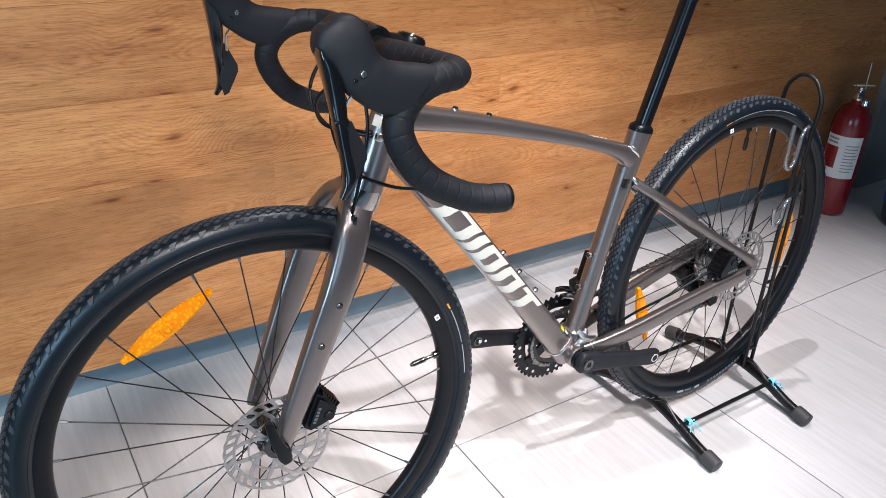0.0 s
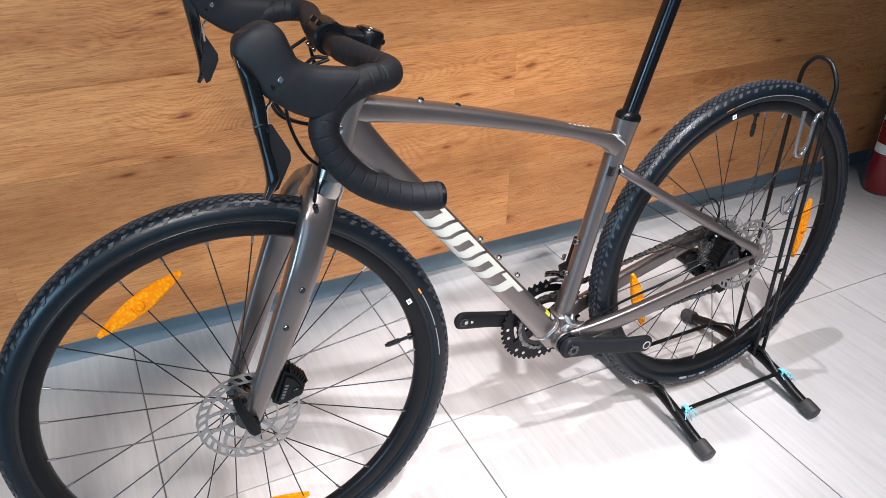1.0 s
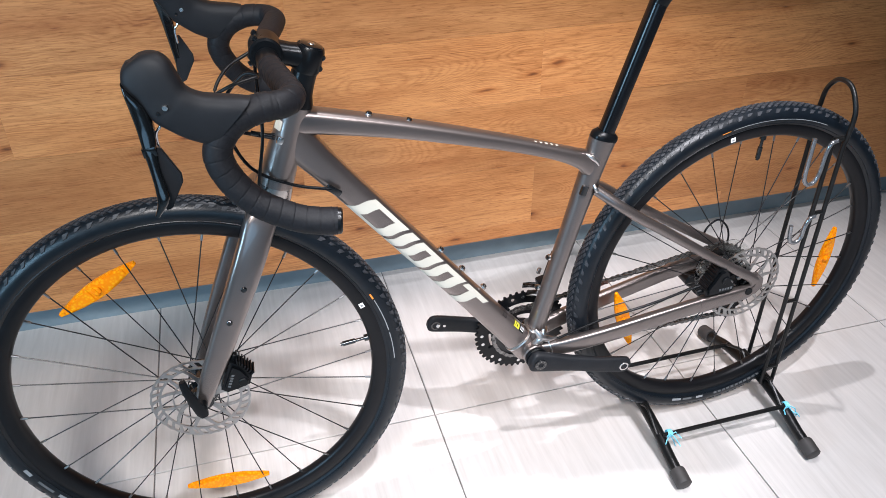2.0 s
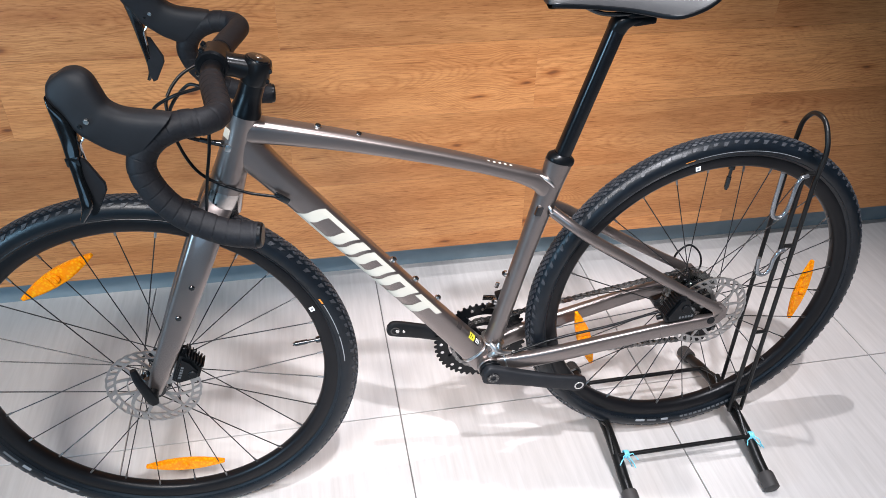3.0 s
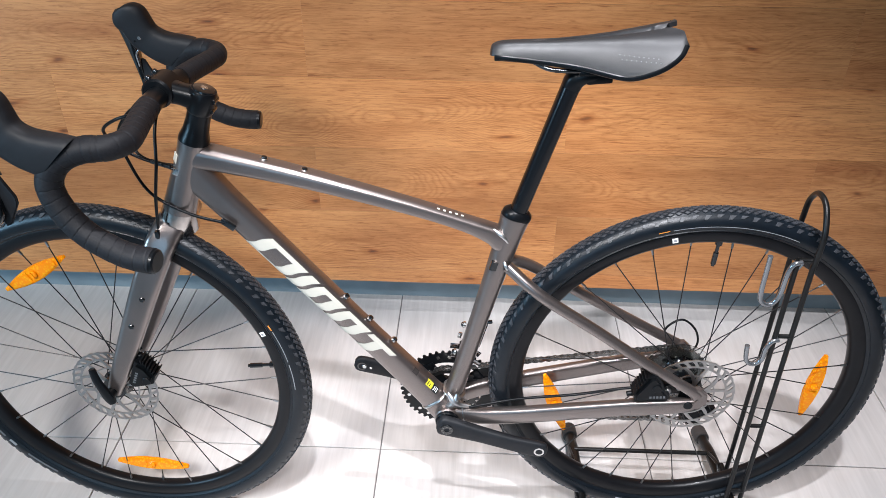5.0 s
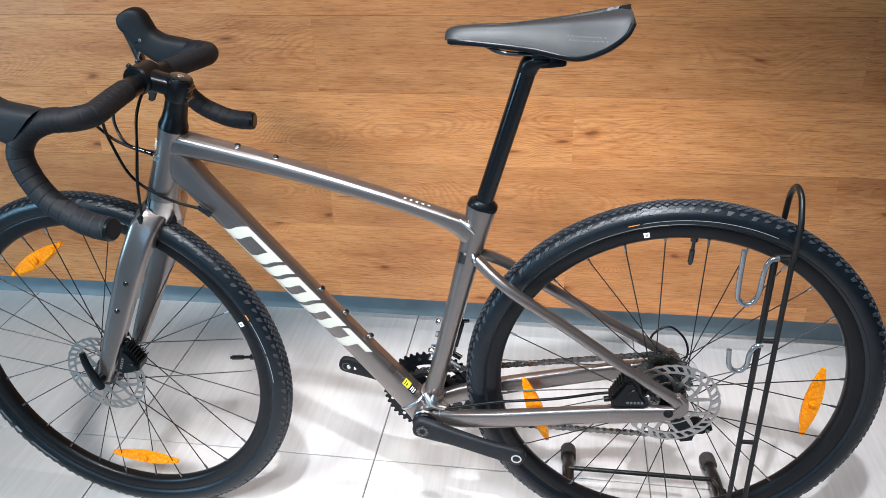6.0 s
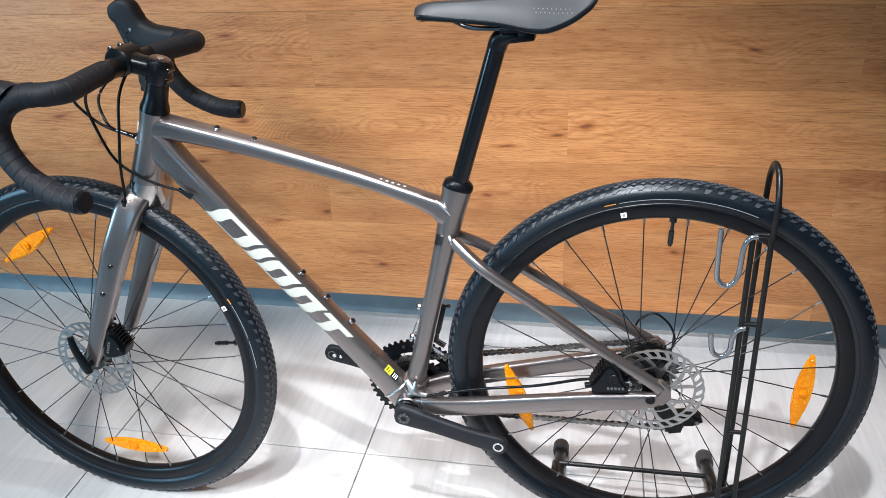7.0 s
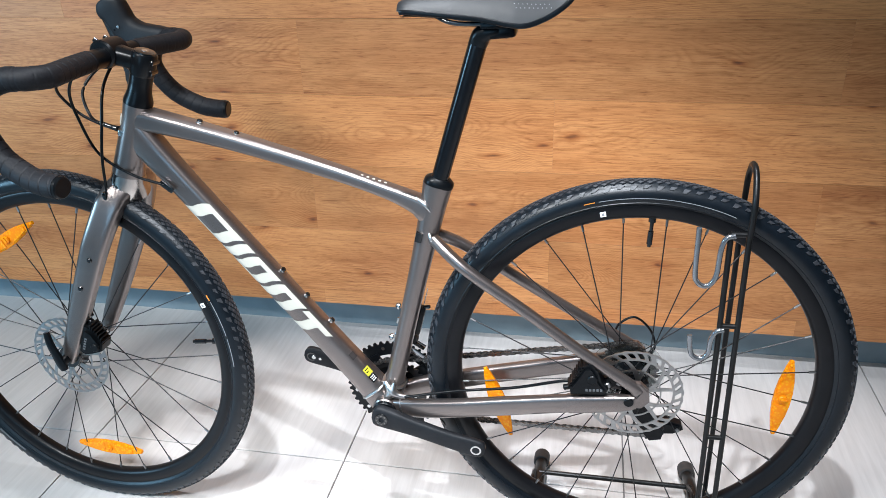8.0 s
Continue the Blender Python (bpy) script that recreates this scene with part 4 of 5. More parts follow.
        o.matrix_basis = rf.matrix_basis
    # brake rotor
    y = -0.042 if front else -0.051
    bm = bmesh.new()
    nb = 30
    wav = [((0.0806 - 0.0012 * (0.5 + 0.5 * math.cos(nb * 2 * math.pi * k / 240))), 2 * math.pi * k / 240) for k in range(240)]
    ring_plate(bm, [(r * math.cos(t), r * math.sin(t)) for r, t in wav], 0.0764, (0, 0), y - 0.0009, y + 0.0009)
    ring_plate(bm, [(0.0664 * math.cos(2 * math.pi * k / 96), 0.0664 * math.sin(2 * math.pi * k / 96)) for k in range(96)], 0.0626, (0, 0), y - 0.0009, y + 0.0009)
    for k in range(nb):
        a = 2 * math.pi * k / nb
        w = 0.098 if k % 5 else 0.150
        q = [(0.0656, a), (0.0656, a + w), (0.0712, a + 0.90 * w + 0.050), (0.0772, a + w + 0.110), (0.0772, a + 0.110), (0.0712, a + 0.10 * w + 0.050)]
        plate(bm, [(r * math.cos(t), r * math.sin(t)) for r, t in q], y - 0.0008, y + 0.0008)
    ring_plate(bm, [(0.0450 * math.cos(2 * math.pi * k / 48), 0.0450 * math.sin(2 * math.pi * k / 48)) for k in range(48)], 0.0424, (0, 0), y - 0.00075, y + 0.00075)
    for k in range(6):
        a = 2 * math.pi * k / 6 + 0.3
        for sw, hw in ((0.50, 0.046), (-0.12, 0.034)):
            arm_pts = []
            for f in np.linspace(0, 1, 6):
                arm_pts.append((0.020 + 0.0440 * f, a + sw * f ** 1.1, 0.13 * (1 - f) + hw * f))
            q = [(r, t - h) for r, t, h in arm_pts] + [(r, t + h) for r, t, h in arm_pts[::-1]]
            plate(bm, [(r * math.cos(t), r * math.sin(t)) for r, t in q], y - 0.00075, y + 0.00075)
    part("brake_rotor", bm, "rotor", wheel, "perforated steel brake rotor")
    bm = bmesh.new()
    lathe(bm, [(0.0125, y - 0.006), (0.0215, y - 0.006), (0.0225, y - 0.001), (0.0225, y + 0.004), (0.0125, y + 0.004)], seg=30)
    part("lock_ring", bm, "gloss", wheel)
    return wheel


front_wheel = make_wheel("front_wheel", FRONT, True)
rear_wheel = make_wheel("rear_wheel", REAR, False)

# cassette, freewheel guard
bm = bmesh.new()
for k, teeth in enumerate((11, 12, 13, 14, 15, 17, 19, 21, 23, 25)):
    r = teeth * 0.0127 / (2 * math.pi) + 0.003
    v = 0.056 - k * 0.0040
    ring_plate(bm, gear_outline(r, teeth, 0.0055), max(0.012, r * 0.72 if k > 3 else 0.012), REAR, v - 0.0008, v + 0.0008)
part("cassette", bm, "cassette", bike, "steel cassette sprockets", smooth=False)
bm = bmesh.new()
lathe(bm, [(0.030, 0.0165), (0.050, 0.0150), (0.0630, 0.0165), (0.0630, 0.0180), (0.050, 0.0165), (0.030, 0.0180)], (REAR[0], 0, REAR[1]), seg=60)
part("spoke_guard", bm, "clear", bike, "clear plastic spoke guard")
bm = bmesh.new()
lathe(bm, [(0.012, 0.0100), (0.0255, 0.0105), (0.0265, 0.0120), (0.0290, 0.0120), (0.0300, 0.0135), (0.0335, 0.0138), (0.0335, 0.0148), (0.012, 0.0148)], (REAR[0] + 0.006, 0.008, REAR[1] - 0.003), seg=40)
part("hub_shoulder", bm, "gloss", bike, "stepped black hub shoulder")
# crankset
for side, end in ((-1, (0.603, 0.245)), (1, (0.259, 0.317))):
    bm = bmesh.new()
    dx, dz = end[0] - BB[0], end[1] - BB[1]
    L = math.hypot(dx, dz)
    ux, uz = dx / L, dz / L
    s = spline([(BB[0] - ux * 0.019, side * 0.052, BB[1] - uz * 0.019, 0.008, 0.007), (BB[0] - ux * 0.012, side * 0.052, BB[1] - uz * 0.012, 0.0200, 0.0095), (BB[0] + ux * 0.008, side * 0.053, BB[1] + uz * 0.008, 0.0210, 0.0100),
                (BB[0] + ux * 0.06, side * 0.058, BB[1] + uz * 0.06, 0.0172, 0.0090), (BB[0] + ux * 0.12, side * 0.065, BB[1] + uz * 0.12, 0.0165, 0.0080), (BB[0] + ux * 0.168, side * 0.068, BB[1] + uz * 0.168, 0.0180, 0.0075),
                (BB[0] + ux * 0.184, side * 0.068, BB[1] + uz * 0.184, 0.0155, 0.0070), (BB[0] + ux * 0.190, side * 0.068, BB[1] + uz * 0.190, 0.0065, 0.005)], 5)
    sweep(bm, [q[:3] for q in s], [q[3] for q in s], [q[4] for q in s], seg=20, power=3.2)
    arm = part("crank_arm", bm, "hood", bike, "satin black crank arm without a pedal")
    e = (BB[0] + ux * 0.1745, side * 0.068, BB[1] + uz * 0.1745)
    bm = bmesh.new()
    lathe(bm, [(0.0066, -0.0078), (0.0095, -0.0078), (0.0100, -0.0068), (0.0100, 0.0078), (0.0066, 0.0078)], e, seg=26)
    part("pedal_eye", bm, "steel" if side < 0 else "gloss", arm, "bare steel pedal thread" if side < 0 else "dark pedal thread")
    if side > 0:
        for f, rad in ((0.170, 0.0042), (0.157, 0.0032)):
            bm = bmesh.new()
            cyl(bm, (BB[0] + ux * f, 0.0595, BB[1] + uz * f), (BB[0] + ux * f, 0.0625, BB[1] + uz * f), rad, seg=14, bevel=0.0006)
            part("thread_insert", bm, "steel", arm, "bright round insert")
    bm = bmesh.new()
    c = (BB[0], side * 0.062, BB[1])
    lathe(bm, [(0.0050, -0.002), (0.0115, -0.002), (0.0125, 0.0), (0.0125, 0.003), (0.0050, 0.003)], c, seg=24)
    part("crank_bolt", bm, "gloss", arm)
    for k in range(8):
        t = 2 * math.pi * k / 8
        bm = bmesh.new()
        cyl(bm, (c[0] + 0.0088 * math.cos(t), c[1] - 0.0026, c[2] + 0.0088 * math.sin(t)), (c[0] + 0.0088 * math.cos(t), c[1], c[2] + 0.0088 * math.sin(t)), 0.0014, seg=8)
        part("bolt_notch", bm, "chain", arm)
bm = bmesh.new()
ring_plate(bm, gear_outline(0.0955, 46, 0.006), 0.067, BB, 0.0455, 0.0485)
big = part("chainring", bm, "black", bike, "black toothed chainring", smooth=False)
bm = bmesh.new()
ring_plate(bm, gear_outline(0.0630, 30, 0.006), 0.046, BB, 0.0375, 0.0400)
part("inner_chainring", bm, "spoke", bike, smooth=False)
bm = bmesh.new()
for k in range(4):
    a = radians(35 + 90 * k)
    q = [(0.016, a - 0.9), (0.016, a + 0.9), (0.074, a + 0.16), (0.074, a - 0.16)]
    plate(bm, [(BB[0] + r * math.cos(t), BB[1] + r * math.sin(t)) for r, t in q], 0.042, 0.047, 0.001)
part("chainring_spider", bm, "black", bike)
for k in range(24):
    a = 2 * math.pi * k / 24
    if k % 3 == 2:
        continue
    bm = bmesh.new()
    cyl(bm, (BB[0] + 0.081 * math.cos(a), 0.0448, BB[1] + 0.081 * math.sin(a)), (BB[0] + 0.081 * math.cos(a), 0.0456, BB[1] + 0.081 * math.sin(a)), 0.0036, seg=10)
    part("chainring_pin", bm, "steel", big)

# chain
CH = []
rc, rr = 0.0600, 0.036
vch = (0.0388, 0.036)
for k in range(14):
    a = radians(262 - k * 180 / 13 + 0)
    CH.append(Vector((BB[0] + rc * math.cos(a), vch[0], BB[1] + rc * math.sin(a))))
top_a, top_b = CH[-1], Vector((REAR[0] - 0.010, vch[1], REAR[1] + rr + 0.006))
CH += [top_a + (top_b - top_a) * t for t in np.linspace(0.04, 1, 26)]
for k in range(1, 10):
    a = radians(98 - k * 17)
    CH.append(Vector((REAR[0] + (rr + 0.004) * math.cos(a), vch[1], REAR[1] + (rr + 0.004) * math.sin(a))))
JOCK = [(0.868, 0.300), (0.905, 0.236)]
CH += [Vector((0.880, 0.040, 0.315)), Vector((0.866, 0.041, 0.289)), Vector((0.885, 0.041, 0.262)), Vector((0.916, 0.041, 0.245)), Vector((0.914, 0.041, 0.226))]
low0, low1 = Vector((0.900, 0.041, 0.2235)), CH[0]
CH += [low0 + (low1 - low0) * t for t in np.linspace(0, 0.98, 30)]
lens_ = [0.0]
for a, b in zip(CH, CH[1:]):
    lens_.append(lens_[-1] + (b - a).length)
NL = int(lens_[-1] / 0.0127)
xs = [np.interp([i * 0.0127 for i in range(NL + 1)], lens_, [p[c] for p in CH]) for c in range(3)]
LP = [Vector((xs[0][i], xs[1][i], xs[2][i])) for i in range(NL + 1)]
bm = bmesh.new()
for i in range(NL):
    a, b = LP[i], LP[i + 1]
    d = (b - a)
    m = Matrix.Rotation(-math.atan2(d.z, d.x), 4, "Y")
    wide = 0.0034 if i % 2 else 0.0024
    for s in (-1, 1):
        o = [(-0.0095, 0.0), (-0.0080, 0.0036), (-0.0045, 0.0040), (0, 0.0026), (0.0045, 0.0040), (0.0080, 0.0036), (0.0095, 0.0), (0.0080, -0.0036), (0.0045, -0.0040), (0, -0.0026), (-0.0045, -0.0040), (-0.0080, -0.0036)]
        mid = (a + b) / 2
        vs = [bm.verts.new(mid + Vector((0, s * wide, 0)) + m.to_3x3() @ Vector((x, 0, z))) for x, z in o]
        v2 = [bm.verts.new(v.co + Vector((0, s * 0.0009, 0))) for v in vs]
        bm.faces.new(vs), bm.faces.new(v2)
        for k in range(len(o)):
            bm.faces.new((vs[k], vs[(k + 1) % len(o)], v2[(k + 1) % len(o)], v2[k]))
    cyl(bm, a + Vector((0, -0.004, 0)), a + Vector((0, 0.004, 0)), 0.0026, seg=6)
bmesh.ops.recalc_face_normals(bm, faces=bm.faces)
chain = part("chain", bm, "chain", bike, "steel roller chain", smooth=False)
chain["kind"] = "stuff"

# rear derailleur
bm = bmesh.new()
plate(bm, [(0.856, 0.372), (0.874, 0.366), (0.884, 0.340), (0.878, 0.322), (0.864, 0.318), (0.854, 0.340)], 0.066, 0.090, 0.004)
mech = part("rear_derailleur", bm, "black", bike, "black rear derailleur")
for v in (0.034, 0.047):
    bm = bmesh.new()
    plate(bm, [(0.858, 0.306), (0.872, 0.310), (0.884, 0.298), (0.925, 0.240), (0.922, 0.222), (0.902, 0.217), (0.890, 0.232), (0.858, 0.290)], v - 0.0012, v + 0.0012, 0.0005)
    part("derailleur_cage", bm, "black", mech)
bm = bmesh.new()
plate(bm, [(0.812, 0.318), (0.832, 0.330), (0.858, 0.322), (0.880, 0.296), (0.876, 0.264), (0.856, 0.256), (0.838, 0.270), (0.818, 0.296)], 0.062, 0.088, 0.005)
part("derailleur_link", bm, "black", mech)
for kx, kz, kr in ((0.822, 0.312, 0.017), (0.866, 0.270, 0.020)):
    bm = bmesh.new()
    cyl(bm, (kx, 0.058, kz), (kx, 0.098, kz), kr, seg=24, bevel=0.004)
    part("derailleur_knuckle", bm, "black", mech)
for jx, jz in JOCK:
    bm = bmesh.new()
    ring_plate(bm, [(x, z) for x, z in gear_outline(0.0225, 11, 0.005)], 0.004, (jx, jz), 0.039, 0.042)
    part("jockey_wheel", bm, "darkbag", mech, smooth=False)
bm = bmesh.new()
plate(bm, [(0.905, 0.243), (0.932, 0.247), (0.958, 0.240), (0.962, 0.230), (0.945, 0.219), (0.918, 0.216)], 0.052, 0.078, 0.005)
part("derailleur_body", bm, "black", mech)
for mx, mz in ((0.916, 0.231), (0.951, 0.232)):
    bm = bmesh.new()
    cyl(bm, (mx, 0.0525, mz), (mx, 0.0490, mz), 0.0042, seg=14, bevel=0.0008)
    part("pivot_bolt", bm, "nipple", mech, "dull steel pivot bolt")
# front derailleur
bm = bmesh.new()
sweep(bm, spline([(0.432, 0.054, 0.384), (0.448, 0.054, 0.382), (0.466, 0.054, 0.376), (0.488, 0.054, 0.362)], 4), 0.0065, 0.0010, seg=8, power=4)
sweep(bm, spline([(0.434, 0.036, 0.378), (0.45, 0.036, 0.376), (0.466, 0.036, 0.369), (0.488, 0.036, 0.352)], 4), 0.0070, 0.0010, seg=8, power=4)
fmech = part("front_derailleur", bm, "chrome", bike, "bright steel front derailleur cage")
bm = bmesh.new()
box(bm, (0.466, 0.030, 0.402), (0.030, 0.020, 0.024), Matrix.Rotation(radians(-14), 4, "Y"), 0.004)
box(bm, (0.482, 0.028, 0.440), (0.024, 0.016, 0.056), Matrix.Rotation(radians(14), 4, "Y"), 0.003)
part("derailleur_body", bm, "black", fmech)
for fx, fz in ((0.480, 0.462), (0.502, 0.466)):
    bm = bmesh.new()
    cyl(bm, (fx - 0.006, 0.026, fz), (fx + 0.006, 0.026, fz + 0.002), 0.0036, seg=12, bevel=0.001)
    part("adjuster_screw", bm, "gloss", fmech)
bm = bmesh.new()
box(bm, (0.450, 0.024, 0.436), (0.007, 0.004, 0.012), Matrix.Rotation(radians(14), 4, "Y"), 0.001)
part("cable_clamp", bm, "steel", fmech, "small bright cable clamp")
bm = bmesh.new()
cyl(bm, (0.503, 0.034, 0.50), (0.478, 0.036, 0.40), 0.0008, seg=6)
part("shift_wire", bm, "steel", fmech)

# brake calipers with their finned pads
def caliper(name, at, ang, outline, fins, hose):
    m = Matrix.Translation((at[0], 0, at[1])) @ Matrix.Rotation(ang, 4, "Y")
    bm = bmesh.new()
    plate(bm, outline, -0.072, -0.036, 0.005)
    body = part(name, bm, "black", bike, "black hydraulic disc brake caliper")
    body.matrix_basis = m
    for k in range(7):
        f = k / 6
        bm = bmesh.new()
        box(bm, (fins[0][0] + (fins[1][0] - fins[0][0]) * f, -0.054, fins[0][1] + (fins[1][1] - fins[0][1]) * f), (0.011, 0.026, 0.0022), Matrix.Rotation(radians(-25 + 8 * k), 4, "Y"))
        part("cooling_fin", bm, "black", body, smooth=False)
    bm = bmesh.new()
    cyl(bm, (hose[0], -0.054, hose[1]), (hose[0] - 0.012, -0.054, hose[1] - 0.002), 0.005, seg=12, bevel=0.001)
    part("hose_union", bm, "black", body)
    bm = bmesh.new()
    cyl(bm, (0.006, -0.0715, 0.014), (0.006, -0.0745, 0.014), 0.008, seg=20, bevel=0.001)
    part("caliper_bolt", bm, "black", body)
    for k in range(5):
        bm = bmesh.new()
        box(bm, (-0.004 + k * 0.0058, -0.0722, -0.006), (0.0036, 0.0006, 0.0048))
        part("print_bar", bm, "print", body, smooth=False)
    return body


rear_caliper = caliper("rear_caliper", (0.787, 0.397), radians(-4), [(-0.030, -0.018), (0.026, -0.018), (0.030, -0.008), (0.020, 0.006), (0.016, 0.022), (0.006, 0.038), (-0.008, 0.036), (-0.022, 0.014), (-0.032, 0.0)], ((-0.029, -0.002), (-0.009, 0.032)), (-0.030, -0.012))
bm = bmesh.new()
plate(bm, [(0.012, -0.014), (0.048, -0.020), (0.060, -0.006), (0.052, 0.008), (0.038, 0.010), (0.020, 0.000)], -0.052, -0.036, 0.003)
part("caliper_mount", bm, "black", rear_caliper)
for cx, cz in ((0.030, -0.008), (0.048, -0.002)):
    bm = bmesh.new()
    cyl(bm, (cx, -0.051, cz), (cx, -0.057, cz), 0.0052, seg=14, bevel=0.001)
    part("caliper_bolt", bm, "nipple", rear_caliper, "dull steel mounting bolt")
caliper("front_caliper", (-0.110, 0.398), radians(112), [(-0.026, -0.016), (0.032, -0.016), (0.036, -0.004), (0.026, 0.010), (0.012, 0.026), (-0.004, 0.025), (-0.021, 0.004)], ((-0.027, -0.005), (-0.008, 0.024)), (-0.024, -0.010))

# ---- cockpit ----
bm = bmesh.new()
sweep(bm, [steer(HT_L), steer(HT_L + 0.006), steer(HT_L + 0.018), steer(HT_L + 0.034), steer(HT_L + 0.0345), steer(HT_L + 0.060)], [0.0235, 0.0232, 0.0195, 0.0180, 0.0180, 0.0180], seg=28)
part("headset_spacer", bm, "black", bike, "black tapered headset spacers")
CL = Vector((0.006, 0, 0.9075))
bm = bmesh.new()
c0 = Vector(steer(HT_L + 0.070))
sweep(bm, [steer(HT_L + 0.050), steer(HT_L + 0.054), steer(HT_L + 0.083), steer(HT_L + 0.0870)], [0.0185, 0.0205, 0.0205, 0.0185], seg=28)
d = CL - c0
sweep(bm, [tuple(c0), tuple(c0 + d * 0.5), tuple(CL)], [0.0175, 0.0155, 0.0170], [0.0185, 0.0165, 0.0215], seg=24, power=2.6)
cyl(bm, (CL.x, -0.023, CL.z), (CL.x, 0.023, CL.z), 0.0225, seg=28, bevel=0.003)
stem = part("stem", bm, "black", bike, "satin black stem")
bm = bmesh.new()
t0, t1 = Vector(steer(HT_L + 0.0870)), Vector(steer(HT_L + 0.0895))
sweep(bm, [t0, t0 + (t1 - t0) * 0.7, t1], [0.0165, 0.016, 0.0135], seg=28)
part("top_cap", bm, "gloss", stem)
bm = bmesh.new()
t2 = Vector(steer(HT_L + 0.0925))
sweep(bm, [t1 - (t2 - t1) * 0.4, t1 + (t2 - t1) * 0.25], [0.0060, 0.0052], seg=18)
part("top_bolt", bm, "steel", stem, "silver top cap bolt")
for v in (-0.013, 0.013):
    bm = bmesh.new()
    cyl(bm, (CL.x - 0.010, v, CL.z + 0.019), (CL.x - 0.0145, v, CL.z + 0.0225), 0.0042, seg=12, bevel=0.0008)
    part("faceplate_bolt", bm, "gloss", stem)
    bm = bmesh.new()
    cyl(bm, (CL.x - 0.020, v, CL.z - 0.012), (CL.x - 0.0235, v, CL.z - 0.014), 0.0042, seg=12, bevel=0.0008)
    part("faceplate_bolt", bm, "gloss", stem)
for k in (0.060, 0.076):
    bm = bmesh.new()
    p = Vector(steer(HT_L + k, 0, -0.0180))
    cyl(bm, p + Vector((0, -0.010, 0)), p + Vector((0, 0.010, 0)), 0.0042, seg=14, bevel=0.001)
    part("pinch_bolt", bm, "gloss", stem)


def profile_skin(bm, rows, power, hollow):
    """Sections that each span from an upper to a lower point of the side view, with a half width across."""
    rings = []
    for tx, tz, bx, bz, hw, yc in rows:
        c, u = Vector(((tx + bx) / 2, yc, (tz + bz) / 2)), Vector(((tx - bx) / 2, 0, (tz - bz) / 2))
        ring = []
        for k in range(28):
            th = 2 * math.pi * k / 28
            co, si = math.cos(th), math.sin(th)
            co, si = math.copysign(abs(co) ** (2 / power), co), math.copysign(abs(si) ** (2 / power), si)
            ring.append(bm.verts.new(c + u * co + Vector((0, hw * si, 0))))
        rings.append(ring)
    if hollow:
        mid = sum((v.co for v in rings[0]), Vector()) / 28
        mid2 = sum((v.co for v in rings[4]), Vector()) / 28
        rings.insert(0, [bm.verts.new(mid + (v.co - mid) * 0.93) for v in rings[0]])
        rings.insert(0, [bm.verts.new(mid2 + (v.co - mid) * 0.80) for v in rings[0]])
    for a, b in zip(rings, rings[1:]):
        for k in range(28):
            bm.faces.new((a[k], a[(k + 1) % 28], b[(k + 1) % 28], b[k]))
    bm.faces.new(rings[0]), bm.faces.new(rings[-1])
    bmesh.ops.recalc_face_normals(bm, faces=bm.faces)


